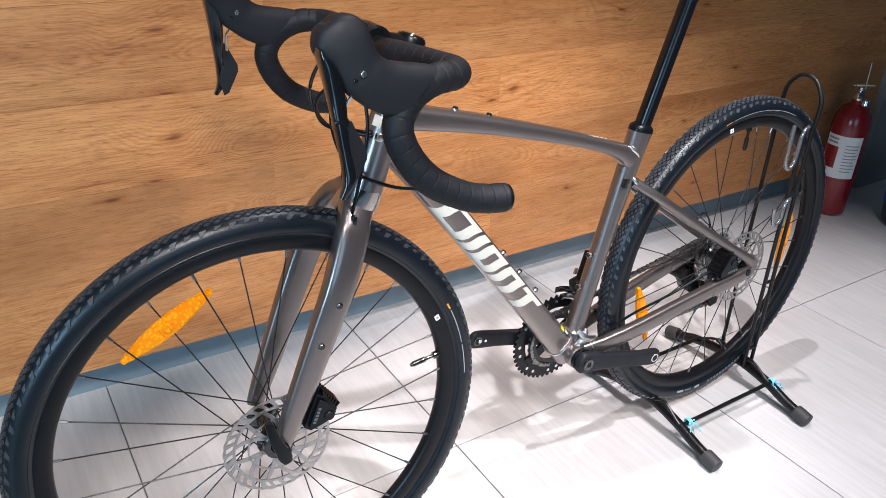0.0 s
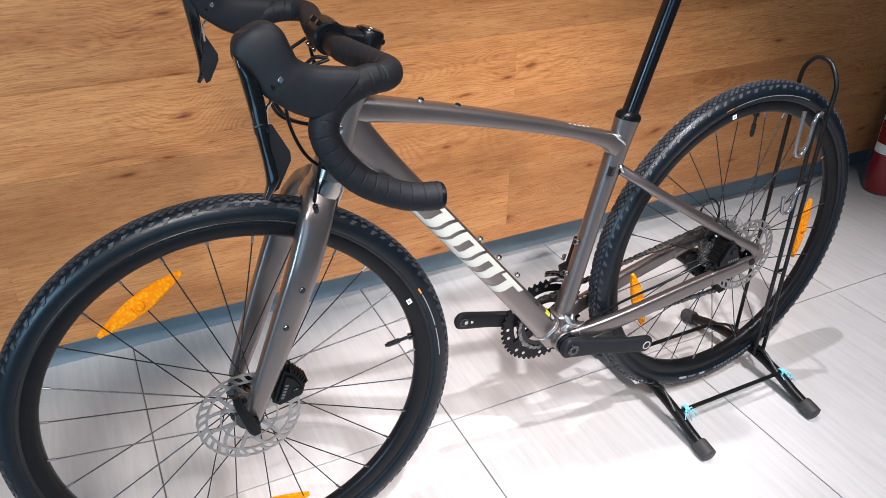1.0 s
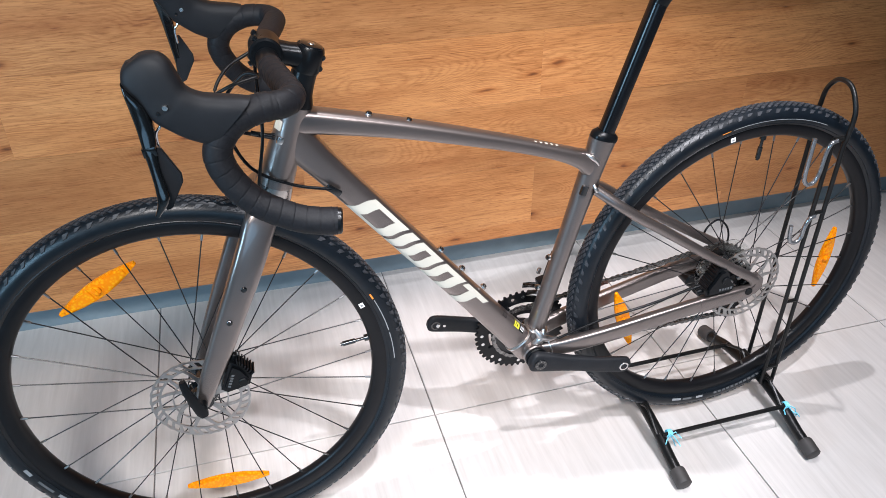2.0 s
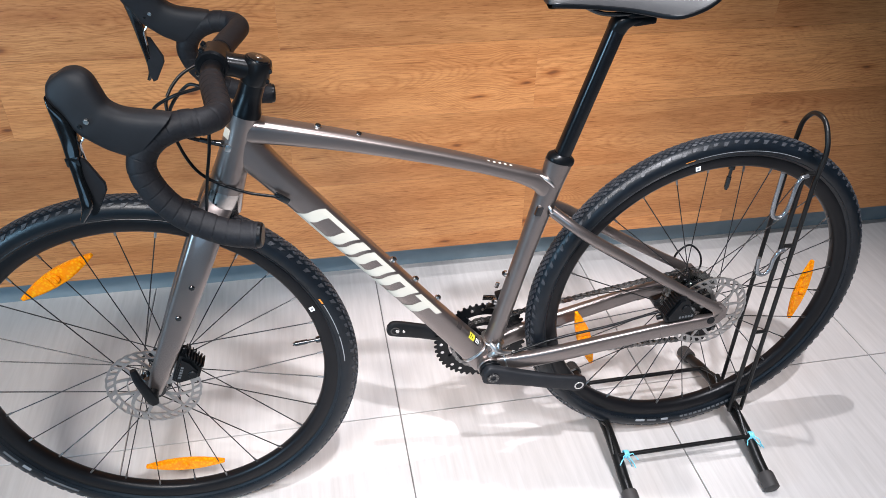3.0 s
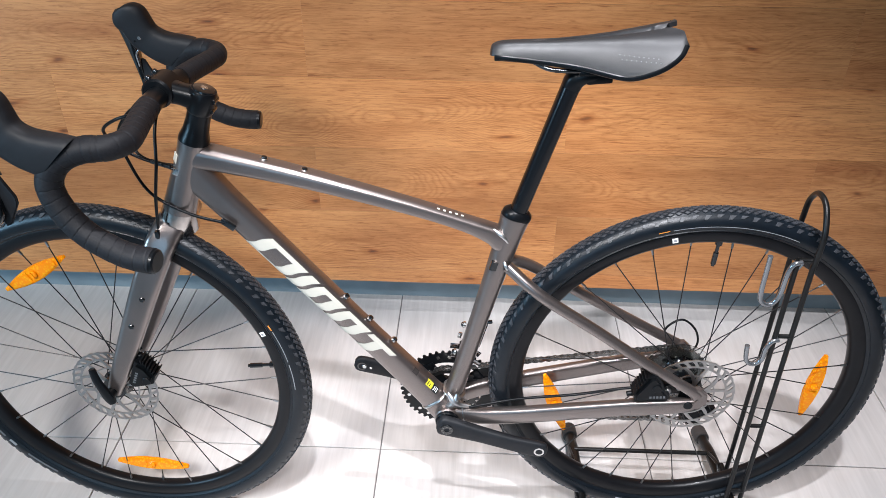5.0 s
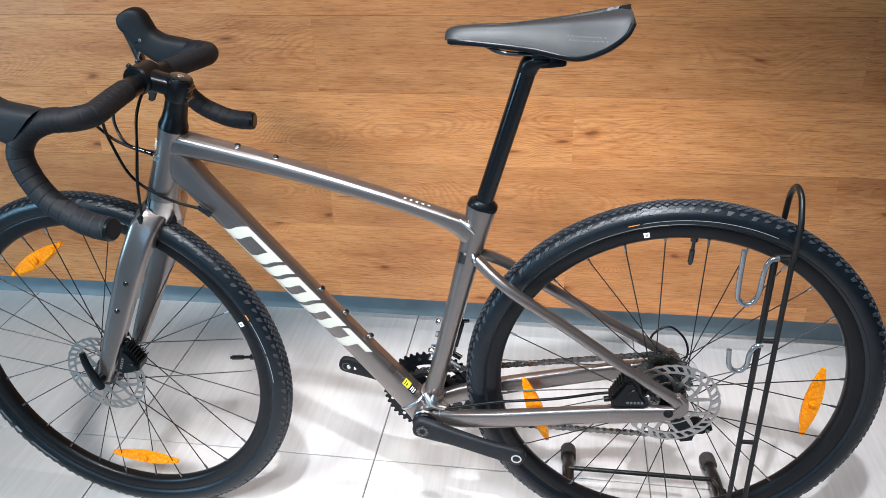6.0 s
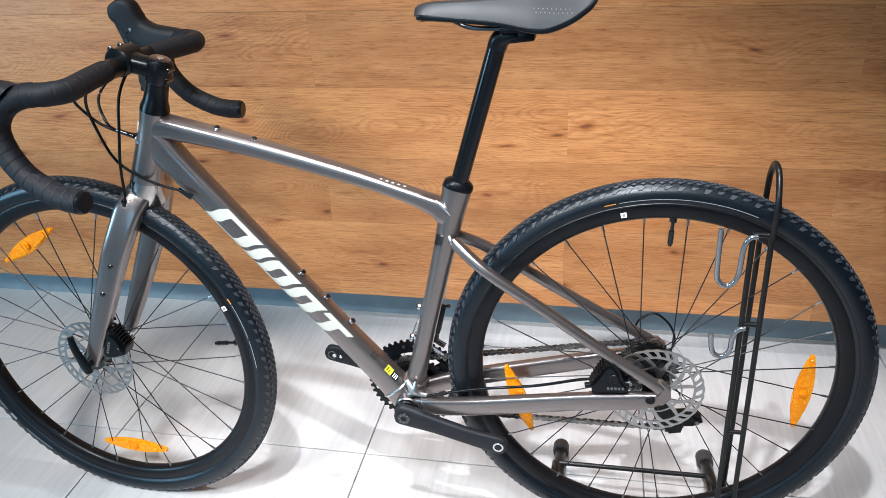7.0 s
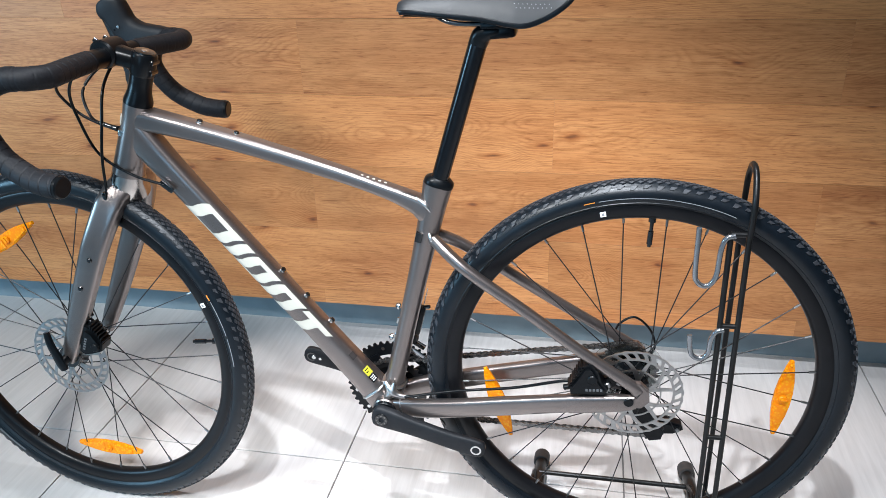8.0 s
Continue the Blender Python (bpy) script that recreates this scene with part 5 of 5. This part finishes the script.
BAR = [(0.006, 0.0, 0.9075), (0.006, 0.050, 0.9075), (0.012, 0.10, 0.9075), (0.020, 0.150, 0.907), (0.0215, 0.176, 0.907), (0.008, 0.199, 0.908), (-0.024, 0.207, 0.907), (-0.055, 0.211, 0.892), (-0.0715, 0.215, 0.864), (-0.063, 0.220, 0.832),
       (-0.037, 0.226, 0.800), (0.002, 0.232, 0.778), (0.030, 0.236, 0.7705), (0.055, 0.239, 0.7685)]
for side in (-1, 1):
    pts = spline([(x + 0.035 * y, side * y, z) for x, y, z in BAR], 10)
    bm = bmesh.new()
    sweep(bm, pts[:22], 0.0155, seg=18, ref=(0.1, 0.2, 1))
    bar = part("handlebar", bm, "black", bike, "black drop handlebar")
    # tape: overlapping turns
    tp = pts[12:]
    acc = [0.0]
    for a, b in zip(tp, tp[1:]):
        acc.append(acc[-1] + float(np.linalg.norm(b - a)))
    step = 0.0011
    ns = int(acc[-1] / step)
    S = [np.array([np.interp(i * step, acc, [p[c] for p in tp]) for c in range(3)]) for i in range(ns + 1)]
    bm = bmesh.new()
    P = [Vector(p) for p in S]
    rings = []
    prev = None
    for i in range(ns + 1):
        t = (P[min(ns, i + 1)] - P[max(0, i - 1)]).normalized()
        u = t.cross(Vector((0, 0, 1))) if prev is None else prev - t * prev.dot(t)
        u.normalize()
        prev = u
        w = t.cross(u)
        ring = []
        for k in range(20):
            th = 2 * math.pi * k / 20
            ph = ((i * step / 0.0165) + side * th / (2 * math.pi) * 0.55) % 1.0
            r = 0.0165 + 0.0003 * ph - (0.0005 if ph < 0.07 else 0)
            if i * step > 0.16:
                r += 0.0006
            ring.append(bm.verts.new(P[i] + u * (r * math.cos(th)) + w * (r * math.sin(th))))
        rings.append(ring)
    for a, b in zip(rings, rings[1:]):
        for k in range(20):
            bm.faces.new((a[k], a[(k + 1) % 20], b[(k + 1) % 20], b[k]))
    bm.faces.new(rings[0]), bm.faces.new(rings[-1])
    bmesh.ops.recalc_face_normals(bm, faces=bm.faces)
    part("bar_tape", bm, "tape", bar, "black wrapped bar tape")
    bm = bmesh.new()
    e = Vector(pts[-1])
    ed = (e - Vector(pts[-2])).normalized()
    sweep(bm, [e - ed * 0.001, e + ed * 0.003, e + ed * 0.005], [0.0166, 0.0162, 0.0140], seg=20)
    part("bar_plug", bm, "black", bar, "black bar end plug")
    # hood
    y = side * 0.2115
    bm = bmesh.new()
    hood_rings = spline([(-0.0191, 0.9240, -0.0691, 0.8741, 0.0185), (-0.0341, 0.9271, -0.0811, 0.8791, 0.0190), (-0.0541, 0.9301, -0.0971, 0.8871, 0.0188), (-0.0721, 0.9341, -0.1121, 0.8981, 0.0182),
                         (-0.0851, 0.9431, -0.1241, 0.9081, 0.0180), (-0.0911, 0.9581, -0.1322, 0.9222, 0.0184), (-0.0971, 0.9742, -0.1392, 0.9362, 0.0188), (-0.1051, 0.9832, -0.1462, 0.9432, 0.0186),
                         (-0.1152, 0.9872, -0.1502, 0.9532, 0.0174), (-0.1262, 0.9862, -0.1482, 0.9672, 0.0140), (-0.1345, 0.9815, -0.1425, 0.9765, 0.0065)], 5)
    hood_rows = []
    for i, q in enumerate(hood_rings):
        tip = max(0.0, (i / len(hood_rings) - 0.35) / 0.65)
        hood_rows.append((q[0], q[1] - 0.008 * tip, q[2], q[3] - 0.005 * tip, q[4] * (1 - 0.18 * tip), y - side * 0.011 * tip))
    profile_skin(bm, hood_rows, 3.2, True)
    hood = part("brake_hood", bm, "hood", bike, "black rubber brake hood")
    bm = bmesh.new()
    cyl(bm, (-0.1085, y - 0.0200, 0.927), (-0.1085, y + 0.0200, 0.927), 0.0032, seg=14, bevel=0.0006)
    part("pivot_pin", bm, "steel", hood, "silver pivot pin")
    bm = bmesh.new()
    cyl(bm, (-0.1170, y - 0.0190, 0.921), (-0.1170, y + 0.0190, 0.921), 0.0022, seg=12, bevel=0.0004)
    part("grub_screw", bm, "gloss", hood)
    bm = bmesh.new()
    lv = spline([(-0.1500, 0.9530, -0.1400, 0.9400, 0.0120, 0.0), (-0.1500, 0.9420, -0.1300, 0.9260, 0.0135, 0.0), (-0.1480, 0.9241, -0.1271, 0.9071, 0.0120, 0.001), (-0.1455, 0.9010, -0.1270, 0.8900, 0.0100, 0.003), (-0.1440, 0.8789, -0.1289, 0.8709, 0.0090, 0.006),
                 (-0.1419, 0.8548, -0.1299, 0.8508, 0.0080, 0.008), (-0.1408, 0.8337, -0.1278, 0.8297, 0.0075, 0.010), (-0.1417, 0.8126, -0.1287, 0.8136, 0.0070, 0.012), (-0.1477, 0.7966, -0.1427, 0.7946, 0.0040, 0.012)], 5)
    lever_rows = []
    for i, q in enumerate(lv):
        f = i / (len(lv) - 1)
        lever_rows.append((q[0] + 0.0055 * f, q[1] + 0.008 * f, q[2] + 0.0055 * f, q[3] + 0.008 * f, q[4] * 0.92, y + side * (q[5] + 0.013 * f)))
    profile_skin(bm, lever_rows, 3.4, False)
    part("brake_lever", bm, "gloss", hood, "gloss black brake lever")
    bm = bmesh.new()
    plate(bm, [(-0.1280, 0.882), (-0.1215, 0.880), (-0.1060, 0.8480), (-0.1060, 0.8380), (-0.1230, 0.8070), (-0.1300, 0.8040), (-0.1350, 0.8240)], y + side * 0.014 - 0.0025, y + side * 0.014 + 0.0025, 0.0012)
    part("shift_paddle", bm, "hood", hood, "matte black shift paddle")
    bm = bmesh.new()
    sweep(bm, spline([(-0.122, y - 0.006, 0.912), (-0.1185, y - 0.009, 0.904), (-0.1245, y - 0.008, 0.895), (-0.1245, y - 0.004, 0.873)], 4), 0.0016, seg=8)
    part("return_spring", bm, "chrome", hood, "bright spring bracket")
    if side < 0:
        bm = bmesh.new()
        box(bm, (-0.1340, y - 0.0150, 0.8790), (0.0150, 0.0110, 0.0110), Matrix.Rotation(radians(-6), 4, "Y"), 0.0008)
        part("lever_joint", bm, "gloss", hood)


def cable(pts, r=0.0025, mat="black", name="cable", label="black cable housing", parent=bike):
    bm = bmesh.new()
    sweep(bm, spline(pts, 8), r, seg=10, ref=(0.3, 0.5, 0.8))
    return part(name, bm, mat, parent, label)


cable([(-0.010, -0.055, 0.893), (-0.050, -0.050, 0.880), (-0.082, -0.030, 0.852), (-0.072, -0.010, 0.815), (-0.045, -0.008, 0.797), (0.012, -0.012, 0.779)])
cable([(-0.008, 0.050, 0.893), (-0.050, 0.040, 0.872), (-0.072, 0.020, 0.840), (-0.060, 0.006, 0.806), (-0.035, -0.006, 0.793), (0.012, -0.010, 0.786)])
cable([(-0.010, -0.050, 0.893), (-0.030, -0.040, 0.890), (-0.060, -0.030, 0.850), (-0.060, -0.022, 0.800), (-0.035, -0.025, 0.745), (0.02, -0.028, 0.712), (0.075, -0.0275, 0.696)])
cable([(-0.004, 0.050, 0.893), (-0.010, 0.020, 0.880), (-0.012, -0.012, 0.850), (-0.014, -0.030, 0.800), (-0.026, -0.033, 0.740), (-0.037, -0.026, 0.680)])
cable([(-0.001, -0.012, 0.786), (-0.030, -0.012, 0.795)], 0.0038, "gloss", "cable_end", "black cable adjuster")
bm = bmesh.new()
box(bm, (0.078, -0.0265, 0.693), (0.026, 0.006, 0.010), Matrix.Rotation(radians(38), 4, "Y"), 0.002)
part("cable_port", bm, "gloss", down_tube, "black cable port")
bm = bmesh.new()
box(bm, (0.010, -0.016, 0.781), (0.012, 0.012, 0.012), Matrix.Rotation(radians(20), 4, "Y"), 0.003)
part("cable_stop", bm, "steel", bike, "silver cable stop")
bm = bmesh.new()
box(bm, (-0.036, -0.030, 0.672), (0.008, 0.014, 0.016), None, 0.003)
part("hose_port", bm, "gloss", fork)
cable([(0.470, -0.040, 0.318), (0.56, -0.030, 0.334), (0.66, -0.036, 0.356), (0.735, -0.046, 0.384), (0.764, -0.050, 0.392)], 0.0026, label="black brake hose")
cable([(0.826, 0.066, 0.408), (0.834, 0.070, 0.434), (0.860, 0.074, 0.448), (0.888, 0.076, 0.424), (0.899, 0.078, 0.388), (0.886, 0.078, 0.356)], 0.0021)
cable([(-0.088, -0.048, 0.56), (-0.120, -0.044, 0.49), (-0.110, -0.046, 0.44)], 0.0025, label="black brake hose")

# the bars and the fork are turned a little; the wheels lean slightly from the upright
TURN_M = Matrix.Translation(steer(0)) @ Matrix.Rotation(radians(-2.0), 4, Vector(ax).normalized()) @ Matrix.Translation(-Vector(steer(0)))
for ob in bike.children:
    if ob.name.split(".")[0] in ("fork", "front_caliper", "stem", "handlebar", "brake_hood", "headset_spacer"):
        ob.matrix_basis = TURN_M @ ob.matrix_basis
    if ob.name.split(".")[0] in ("handlebar", "brake_hood"):
        ob.matrix_basis = Matrix.Translation(CL + Vector((0, 0, -0.005))) @ Matrix.Rotation(radians(-1.5), 4, "X") @ Matrix.Translation(-CL) @ ob.matrix_basis
front_wheel.matrix_basis = Matrix.Translation((-0.1728, -0.0085, 0.3472)) @ Matrix.Rotation(radians(-2.9), 4, "X") @ Matrix.Rotation(radians(-3.1), 4, "Z")
rear_wheel.matrix_basis = Matrix.Translation((0.858, 0.0093, 0.3701)) @ Matrix.Rotation(radians(-1.48), 4, "X") @ Matrix.Rotation(radians(1.56), 4, "Z")

# ---- bicycle stand ----
stand = thing("bicycle_stand", (0.85, 0.36, 0), "black steel floor stand with rubber feet, holding the rear wheel", "bicycle stand")


def spart(name, build, mat="stand", label="", parent=stand):
    bm = bmesh.new()
    build(bm)
    ob = part(name, bm, mat, parent, label)
    ob.matrix_parent_inverse = Matrix.Translation((-0.85, -0.36, 0)) if parent is stand else Matrix()
    return ob


for lx0, lx1, yn, yf in ((0.703, 0.704, 0.178, 0.545), (1.003, 1.002, 0.172, 0.552)):
    prof = [(lx0, yn - 0.012, 0.017), (lx0, yn + 0.04, 0.028), (lx0, yn + 0.10, 0.047), ((lx0 + lx1) / 2, 0.36, 0.058), (lx1, yf - 0.08, 0.044), (lx1, yf - 0.03, 0.028), (lx1, yf + 0.01, 0.017)]
    spart("leg", lambda bm: sweep(bm, spline(prof, 5), 0.0115, 0.0115, ref=(1, 0, 0), seg=16))
    for i, j in ((0, 1), (6, 5)):
        a, b = Vector(prof[i]), Vector(prof[j])
        dd = (b - a).normalized()
        spart("rubber_foot", lambda bm: sweep(bm, [a - dd * 0.010, a - dd * 0.008, a + dd * 0.022, a + dd * 0.026], [0.0135, 0.0165, 0.0165, 0.0150], ref=(1, 0, 0), seg=18), "foot", "worn black rubber foot")
spart("cross_rod", lambda bm: cyl(bm, (0.703, 0.259, 0.052), (1.003, 0.261, 0.052), 0.0048, seg=12))
spart("cross_rod", lambda bm: cyl(bm, (0.704, 0.470, 0.052), (1.002, 0.472, 0.052), 0.0048, seg=12))
for lx in (0.703, 1.003):
    spart("brace", lambda bm: sweep(bm, spline([(lx - 0.010, 0.262, 0.055), (lx - 0.010, 0.31, 0.082), (lx - 0.010, 0.335, 0.072)], 4), 0.0035, seg=8, ref=(1, 0, 0)))
    spart("brace", lambda bm: sweep(bm, spline([(lx - 0.010, 0.470, 0.055), (lx - 0.010, 0.42, 0.082), (lx - 0.010, 0.40, 0.072)], 4), 0.0035, seg=8, ref=(1, 0, 0)))
NY, FY = 0.330, 0.413


def front_x(z, k):
    """The two front uprights lean a little towards the bicycle; k picks one."""
    f = (z - 0.06) / 0.60
    return (0.9885 - 0.0125 * f) if k == 0 else (1.0160 - 0.0140 * f)


for k in (0, 1):
    spart("upright", lambda bm: cyl(bm, (front_x(0.06, k), NY, 0.060), (front_x(0.664, k), NY - 0.002, 0.664), 0.0044, seg=12))
spart("upright", lambda bm: cyl(bm, (1.0150, FY + 0.003, 0.060), (1.0045, FY, 0.690), 0.0044, seg=12))
for z in (0.110, 0.292, 0.507, 0.662):
    spart("rung", lambda bm: cyl(bm, (front_x(z, 0), NY - 0.001, z), (front_x(z, 1), NY - 0.001, z), 0.0040, seg=10))
spart("base_bracket", lambda bm: cyl(bm, (1.002, NY - 0.012, 0.074), (1.004, FY + 0.010, 0.074), 0.006, seg=12))
spart("hoop", lambda bm: sweep(bm, spline([(1.002, NY - 0.004, 0.655), (1.002, NY - 0.006, 0.705), (1.002, NY + 0.004, 0.731), (1.002, 0.350, 0.750), (1.002, 0.370, 0.755), (1.003, 0.390, 0.748), (1.004, FY - 0.005, 0.724), (1.0045, FY, 0.688)], 6), 0.0046, seg=12, ref=(1, 0, 0)))
HK = NY - 0.006
for pts in ([(front_x(0.66, 0) + 0.006, NY - 0.005, 0.661), (0.970, HK, 0.657), (0.9645, HK, 0.640), (0.963, HK, 0.600), (0.957, HK, 0.582), (0.947, HK, 0.577), (0.937, HK, 0.583), (0.932, HK, 0.600), (0.930, HK, 0.672)],
            [(front_x(0.50, 0) + 0.006, NY - 0.005, 0.502), (0.974, HK, 0.498), (0.968, HK, 0.481), (0.967, HK, 0.460), (0.959, HK, 0.449), (0.948, HK, 0.449), (0.940, HK, 0.460), (0.936, HK, 0.489)]):
    spart("hook", lambda bm: sweep(bm, spline(pts, 6), 0.0041, seg=14), "sleeve", "grey steel hook in a clear sleeve")
for tx, ty, tz, sd_ in ((0.713, 0.259, 0.054, 1), (0.998, 0.261, 0.054, 2)):
    def tie(bm):
        rnd = random.Random(sd_)
        sweep(bm, [(tx + 0.004, ty + 0.0075 * math.cos(a), tz + 0.0075 * math.sin(a)) for a in np.linspace(0, 2 * math.pi, 13)[:-1]], 0.0016, 0.0035, ref=(1, 0, 0), seg=6, closed=True)
        sweep(bm, [(tx + 0.009, ty + 0.0070 * math.cos(a), tz + 0.0070 * math.sin(a)) for a in np.linspace(0, 2 * math.pi, 13)[:-1]], 0.0016, 0.0025, ref=(1, 0, 0), seg=6, closed=True)
        for k in range(4):
            e = [(tx + 0.004, ty - 0.006, tz + 0.006)]
            for j in range(1, 5):
                e.append((e[-1][0] + rnd.uniform(0.002, 0.009) * (1 if k < 3 else -1), e[-1][1] - rnd.uniform(-0.002, 0.008), max(0.006, e[-1][2] + rnd.uniform(-0.012, 0.004))))
            sweep(bm, e, 0.0012, 0.0012, seg=5, ref=(0.2, 0.3, 0.9))
    bm = bmesh.new()
    tie(bm)
    tagged(part("plastic_tie", bm, "blue"), "pale blue plastic tie wound round the stand", "cable tie")

# ---- fire extinguisher ----
ex = thing("fire_extinguisher", (2.168, 0.875, 0), "red fire extinguisher with white paper label standing on the floor", "fire extinguisher")
bm = bmesh.new()
lathe(bm, [(0.0001, 0.004), (0.062, 0.004), (0.068, 0.010), (0.069, 0.03), (0.069, 0.335), (0.064, 0.370), (0.048, 0.398), (0.026, 0.412), (0.020, 0.425), (0.0001, 0.425)], axis="z", seg=40, closed=False)
part("cylinder", bm, "red", ex, "glossy red steel cylinder")
bm = bmesh.new()
def wrap(bm, a0, a1, z0, z1, off):
    n = 14
    lo = [bm.verts.new(((0.069 + off) * math.cos(a0 + (a1 - a0) * i / n), (0.069 + off) * math.sin(a0 + (a1 - a0) * i / n), z0)) for i in range(n + 1)]
    hi = [bm.verts.new((v.co.x, v.co.y, z1)) for v in lo]
    for i in range(n):
        bm.faces.new((lo[i], lo[i + 1], hi[i + 1], hi[i]))
A0 = math.atan2(-1.35, -2.6)
wrap(bm, A0 - 1.15, A0 + 1.0, 0.150, 0.305, 0.0006)
part("paper_label", bm, "white", ex, "white printed paper label")
bm = bmesh.new()
wrap(bm, A0 - 1.1, A0 - 0.25, 0.185, 0.265, 0.0012)
part("red_panel", bm, "red", ex)
for k in range(11):
    bm = bmesh.new()
    if k < 9:
        wrap(bm, A0 + 0.10, A0 + (0.85 if k % 3 else 0.7), 0.175 + k * 0.012, 0.1785 + k * 0.012, 0.0012)
    else:
        wrap(bm, A0 - 1.0, A0 - 0.35, 0.149 + k * 0.014, 0.156 + k * 0.014, 0.0012)
    part("print_bar", bm, "grey", ex)
bm = bmesh.new()
lathe(bm, [(0.0001, 0.425), (0.017, 0.425), (0.017, 0.452), (0.011, 0.458), (0.011, 0.47), (0.0001, 0.47)], axis="z", seg=20, closed=False)
box(bm, (-0.022, -0.01, 0.447), (0.040, 0.020, 0.022), None, 0.003)
part("valve", bm, "chrome", ex, "bright metal valve")
bm = bmesh.new()
box(bm, (-0.002, -0.004, 0.478), (0.085, 0.016, 0.006), Matrix.Rotation(radians(-30), 4, "Z"), 0.002)
part("handle", bm, "chrome", ex)
bm = bmesh.new()
cyl(bm, (-0.010, -0.02, 0.47), (-0.018, -0.02, 0.56), 0.0018, seg=6)
cyl(bm, (-0.04, 0.0, 0.482), (0.03, -0.03, 0.480), 0.0025, seg=6)
part("safety_tag", bm, "cream", ex, "thin cream plastic pull tag")
bm = bmesh.new()
lathe(bm, [(0.0001, 0.012), (0.010, 0.004), (0.016, 0.016), (0.019, 0.0), (0.0001, 0.0)], (-0.045, -0.055, 0.425), axis="z", seg=18, closed=False)
part("gauge", bm, "chrome", ex)

ex.scale = (0.89, 0.89, 0.99)

# unidentified dark thing at the end of the wall, built as a bin
bn = thing("waste_bin", (2.32, 0.64, 0), "unidentified dark round object, its blue glint painted as a band", "bin")
bm = bmesh.new()
lathe(bm, [(0.0001, 0.002), (0.085, 0.002), (0.100, 0.02), (0.112, 0.20), (0.108, 0.20), (0.096, 0.03), (0.0001, 0.02)], axis="z", seg=36, closed=False)
part("bucket", bm, "darkbag", bn)
# band of blue colour where the object only showed a glint
bm = bmesh.new()
lathe(bm, [(0.1065, 0.085), (0.1085, 0.085), (0.1105, 0.120), (0.1085, 0.120)], axis="z", seg=36)
part("band", bm, "bluetrim", bn)

# ---- pieces of the setting ----


def bevelled_piece(name, size, chamfer, face):
    """A shallow slab whose shown face has chamfered edges; 'y' faces the walker, 'z' faces up."""
    L, Hh, T = size
    vs, fs = [], []
    for d, inset in ((0.0, chamfer), (chamfer, 0.0), (T, 0.0)):
        for a, b in ((inset, inset), (L - inset, inset), (L - inset, Hh - inset), (inset, Hh - inset)):
            vs.append((a, d, b) if face == "y" else (a, b, -d))
    fs.append((0, 1, 2, 3))
    for k in (0, 4):
        for i in range(4):
            j = (i + 1) % 4
            fs.append((k + i, k + j, k + 4 + j, k + 4 + i))
    me = bpy.data.meshes.new(name)
    me.from_pydata(vs, [], fs)
    bm = bmesh.new()
    bm.from_mesh(me)
    bmesh.ops.recalc_face_normals(bm, faces=bm.faces)
    big = max(bm.faces, key=lambda f: f.calc_area())
    if (face == "y" and big.normal.y > 0) or (face == "z" and big.normal.z < 0):
        bmesh.ops.reverse_faces(bm, faces=bm.faces)
    bm.to_mesh(me)
    bm.free()
    return me


PL, PH, J0 = 1.20, 0.1775, 0.083
Z_EDGES = [PANEL_Z] + [0.1575 + PH * k for k in range(0, 15)]
Z_EDGES[-1] = ROOM_Z
GAP = 0.0001
cache = {}
for r in range(len(Z_EDGES) - 1):
    z0, z1 = Z_EDGES[r], Z_EDGES[r + 1]
    x = J0 + (0.60 if (r - 1) % 2 == 0 and r != 0 else 0.0)
    x -= PL * 3
    while x < X_MAX:
        a, b = max(x, X_MIN), min(x + PL, X_MAX)
        if b - a > 0.02:
            key = (round(b - a, 3), round(z1 - z0, 3))
            if key not in cache:
                cache[key] = bevelled_piece("plank", (key[0] - GAP, key[1] - GAP, 0.012), 0.0002, "y")
                cache[key].materials.append(MAT["wood"])
            ob = new("plank", cache[key])
            ob.location = (a, WALL_Y, z0)
            ob.parent = wall_north
        x += PL
tile_mesh = bevelled_piece("tile", (TILE - 0.0030, TILE - 0.0030, 0.006), 0.0006, "z")
tile_mesh.materials.append(MAT["tile"])
for i in range(-5, 6):
    for j in range(-7, 1):
        ob = new("tile", tile_mesh)
        ob.location = (TX + i * TILE + 0.0015, TY + j * TILE + 0.0015, 0.0)
        ob.parent = floor
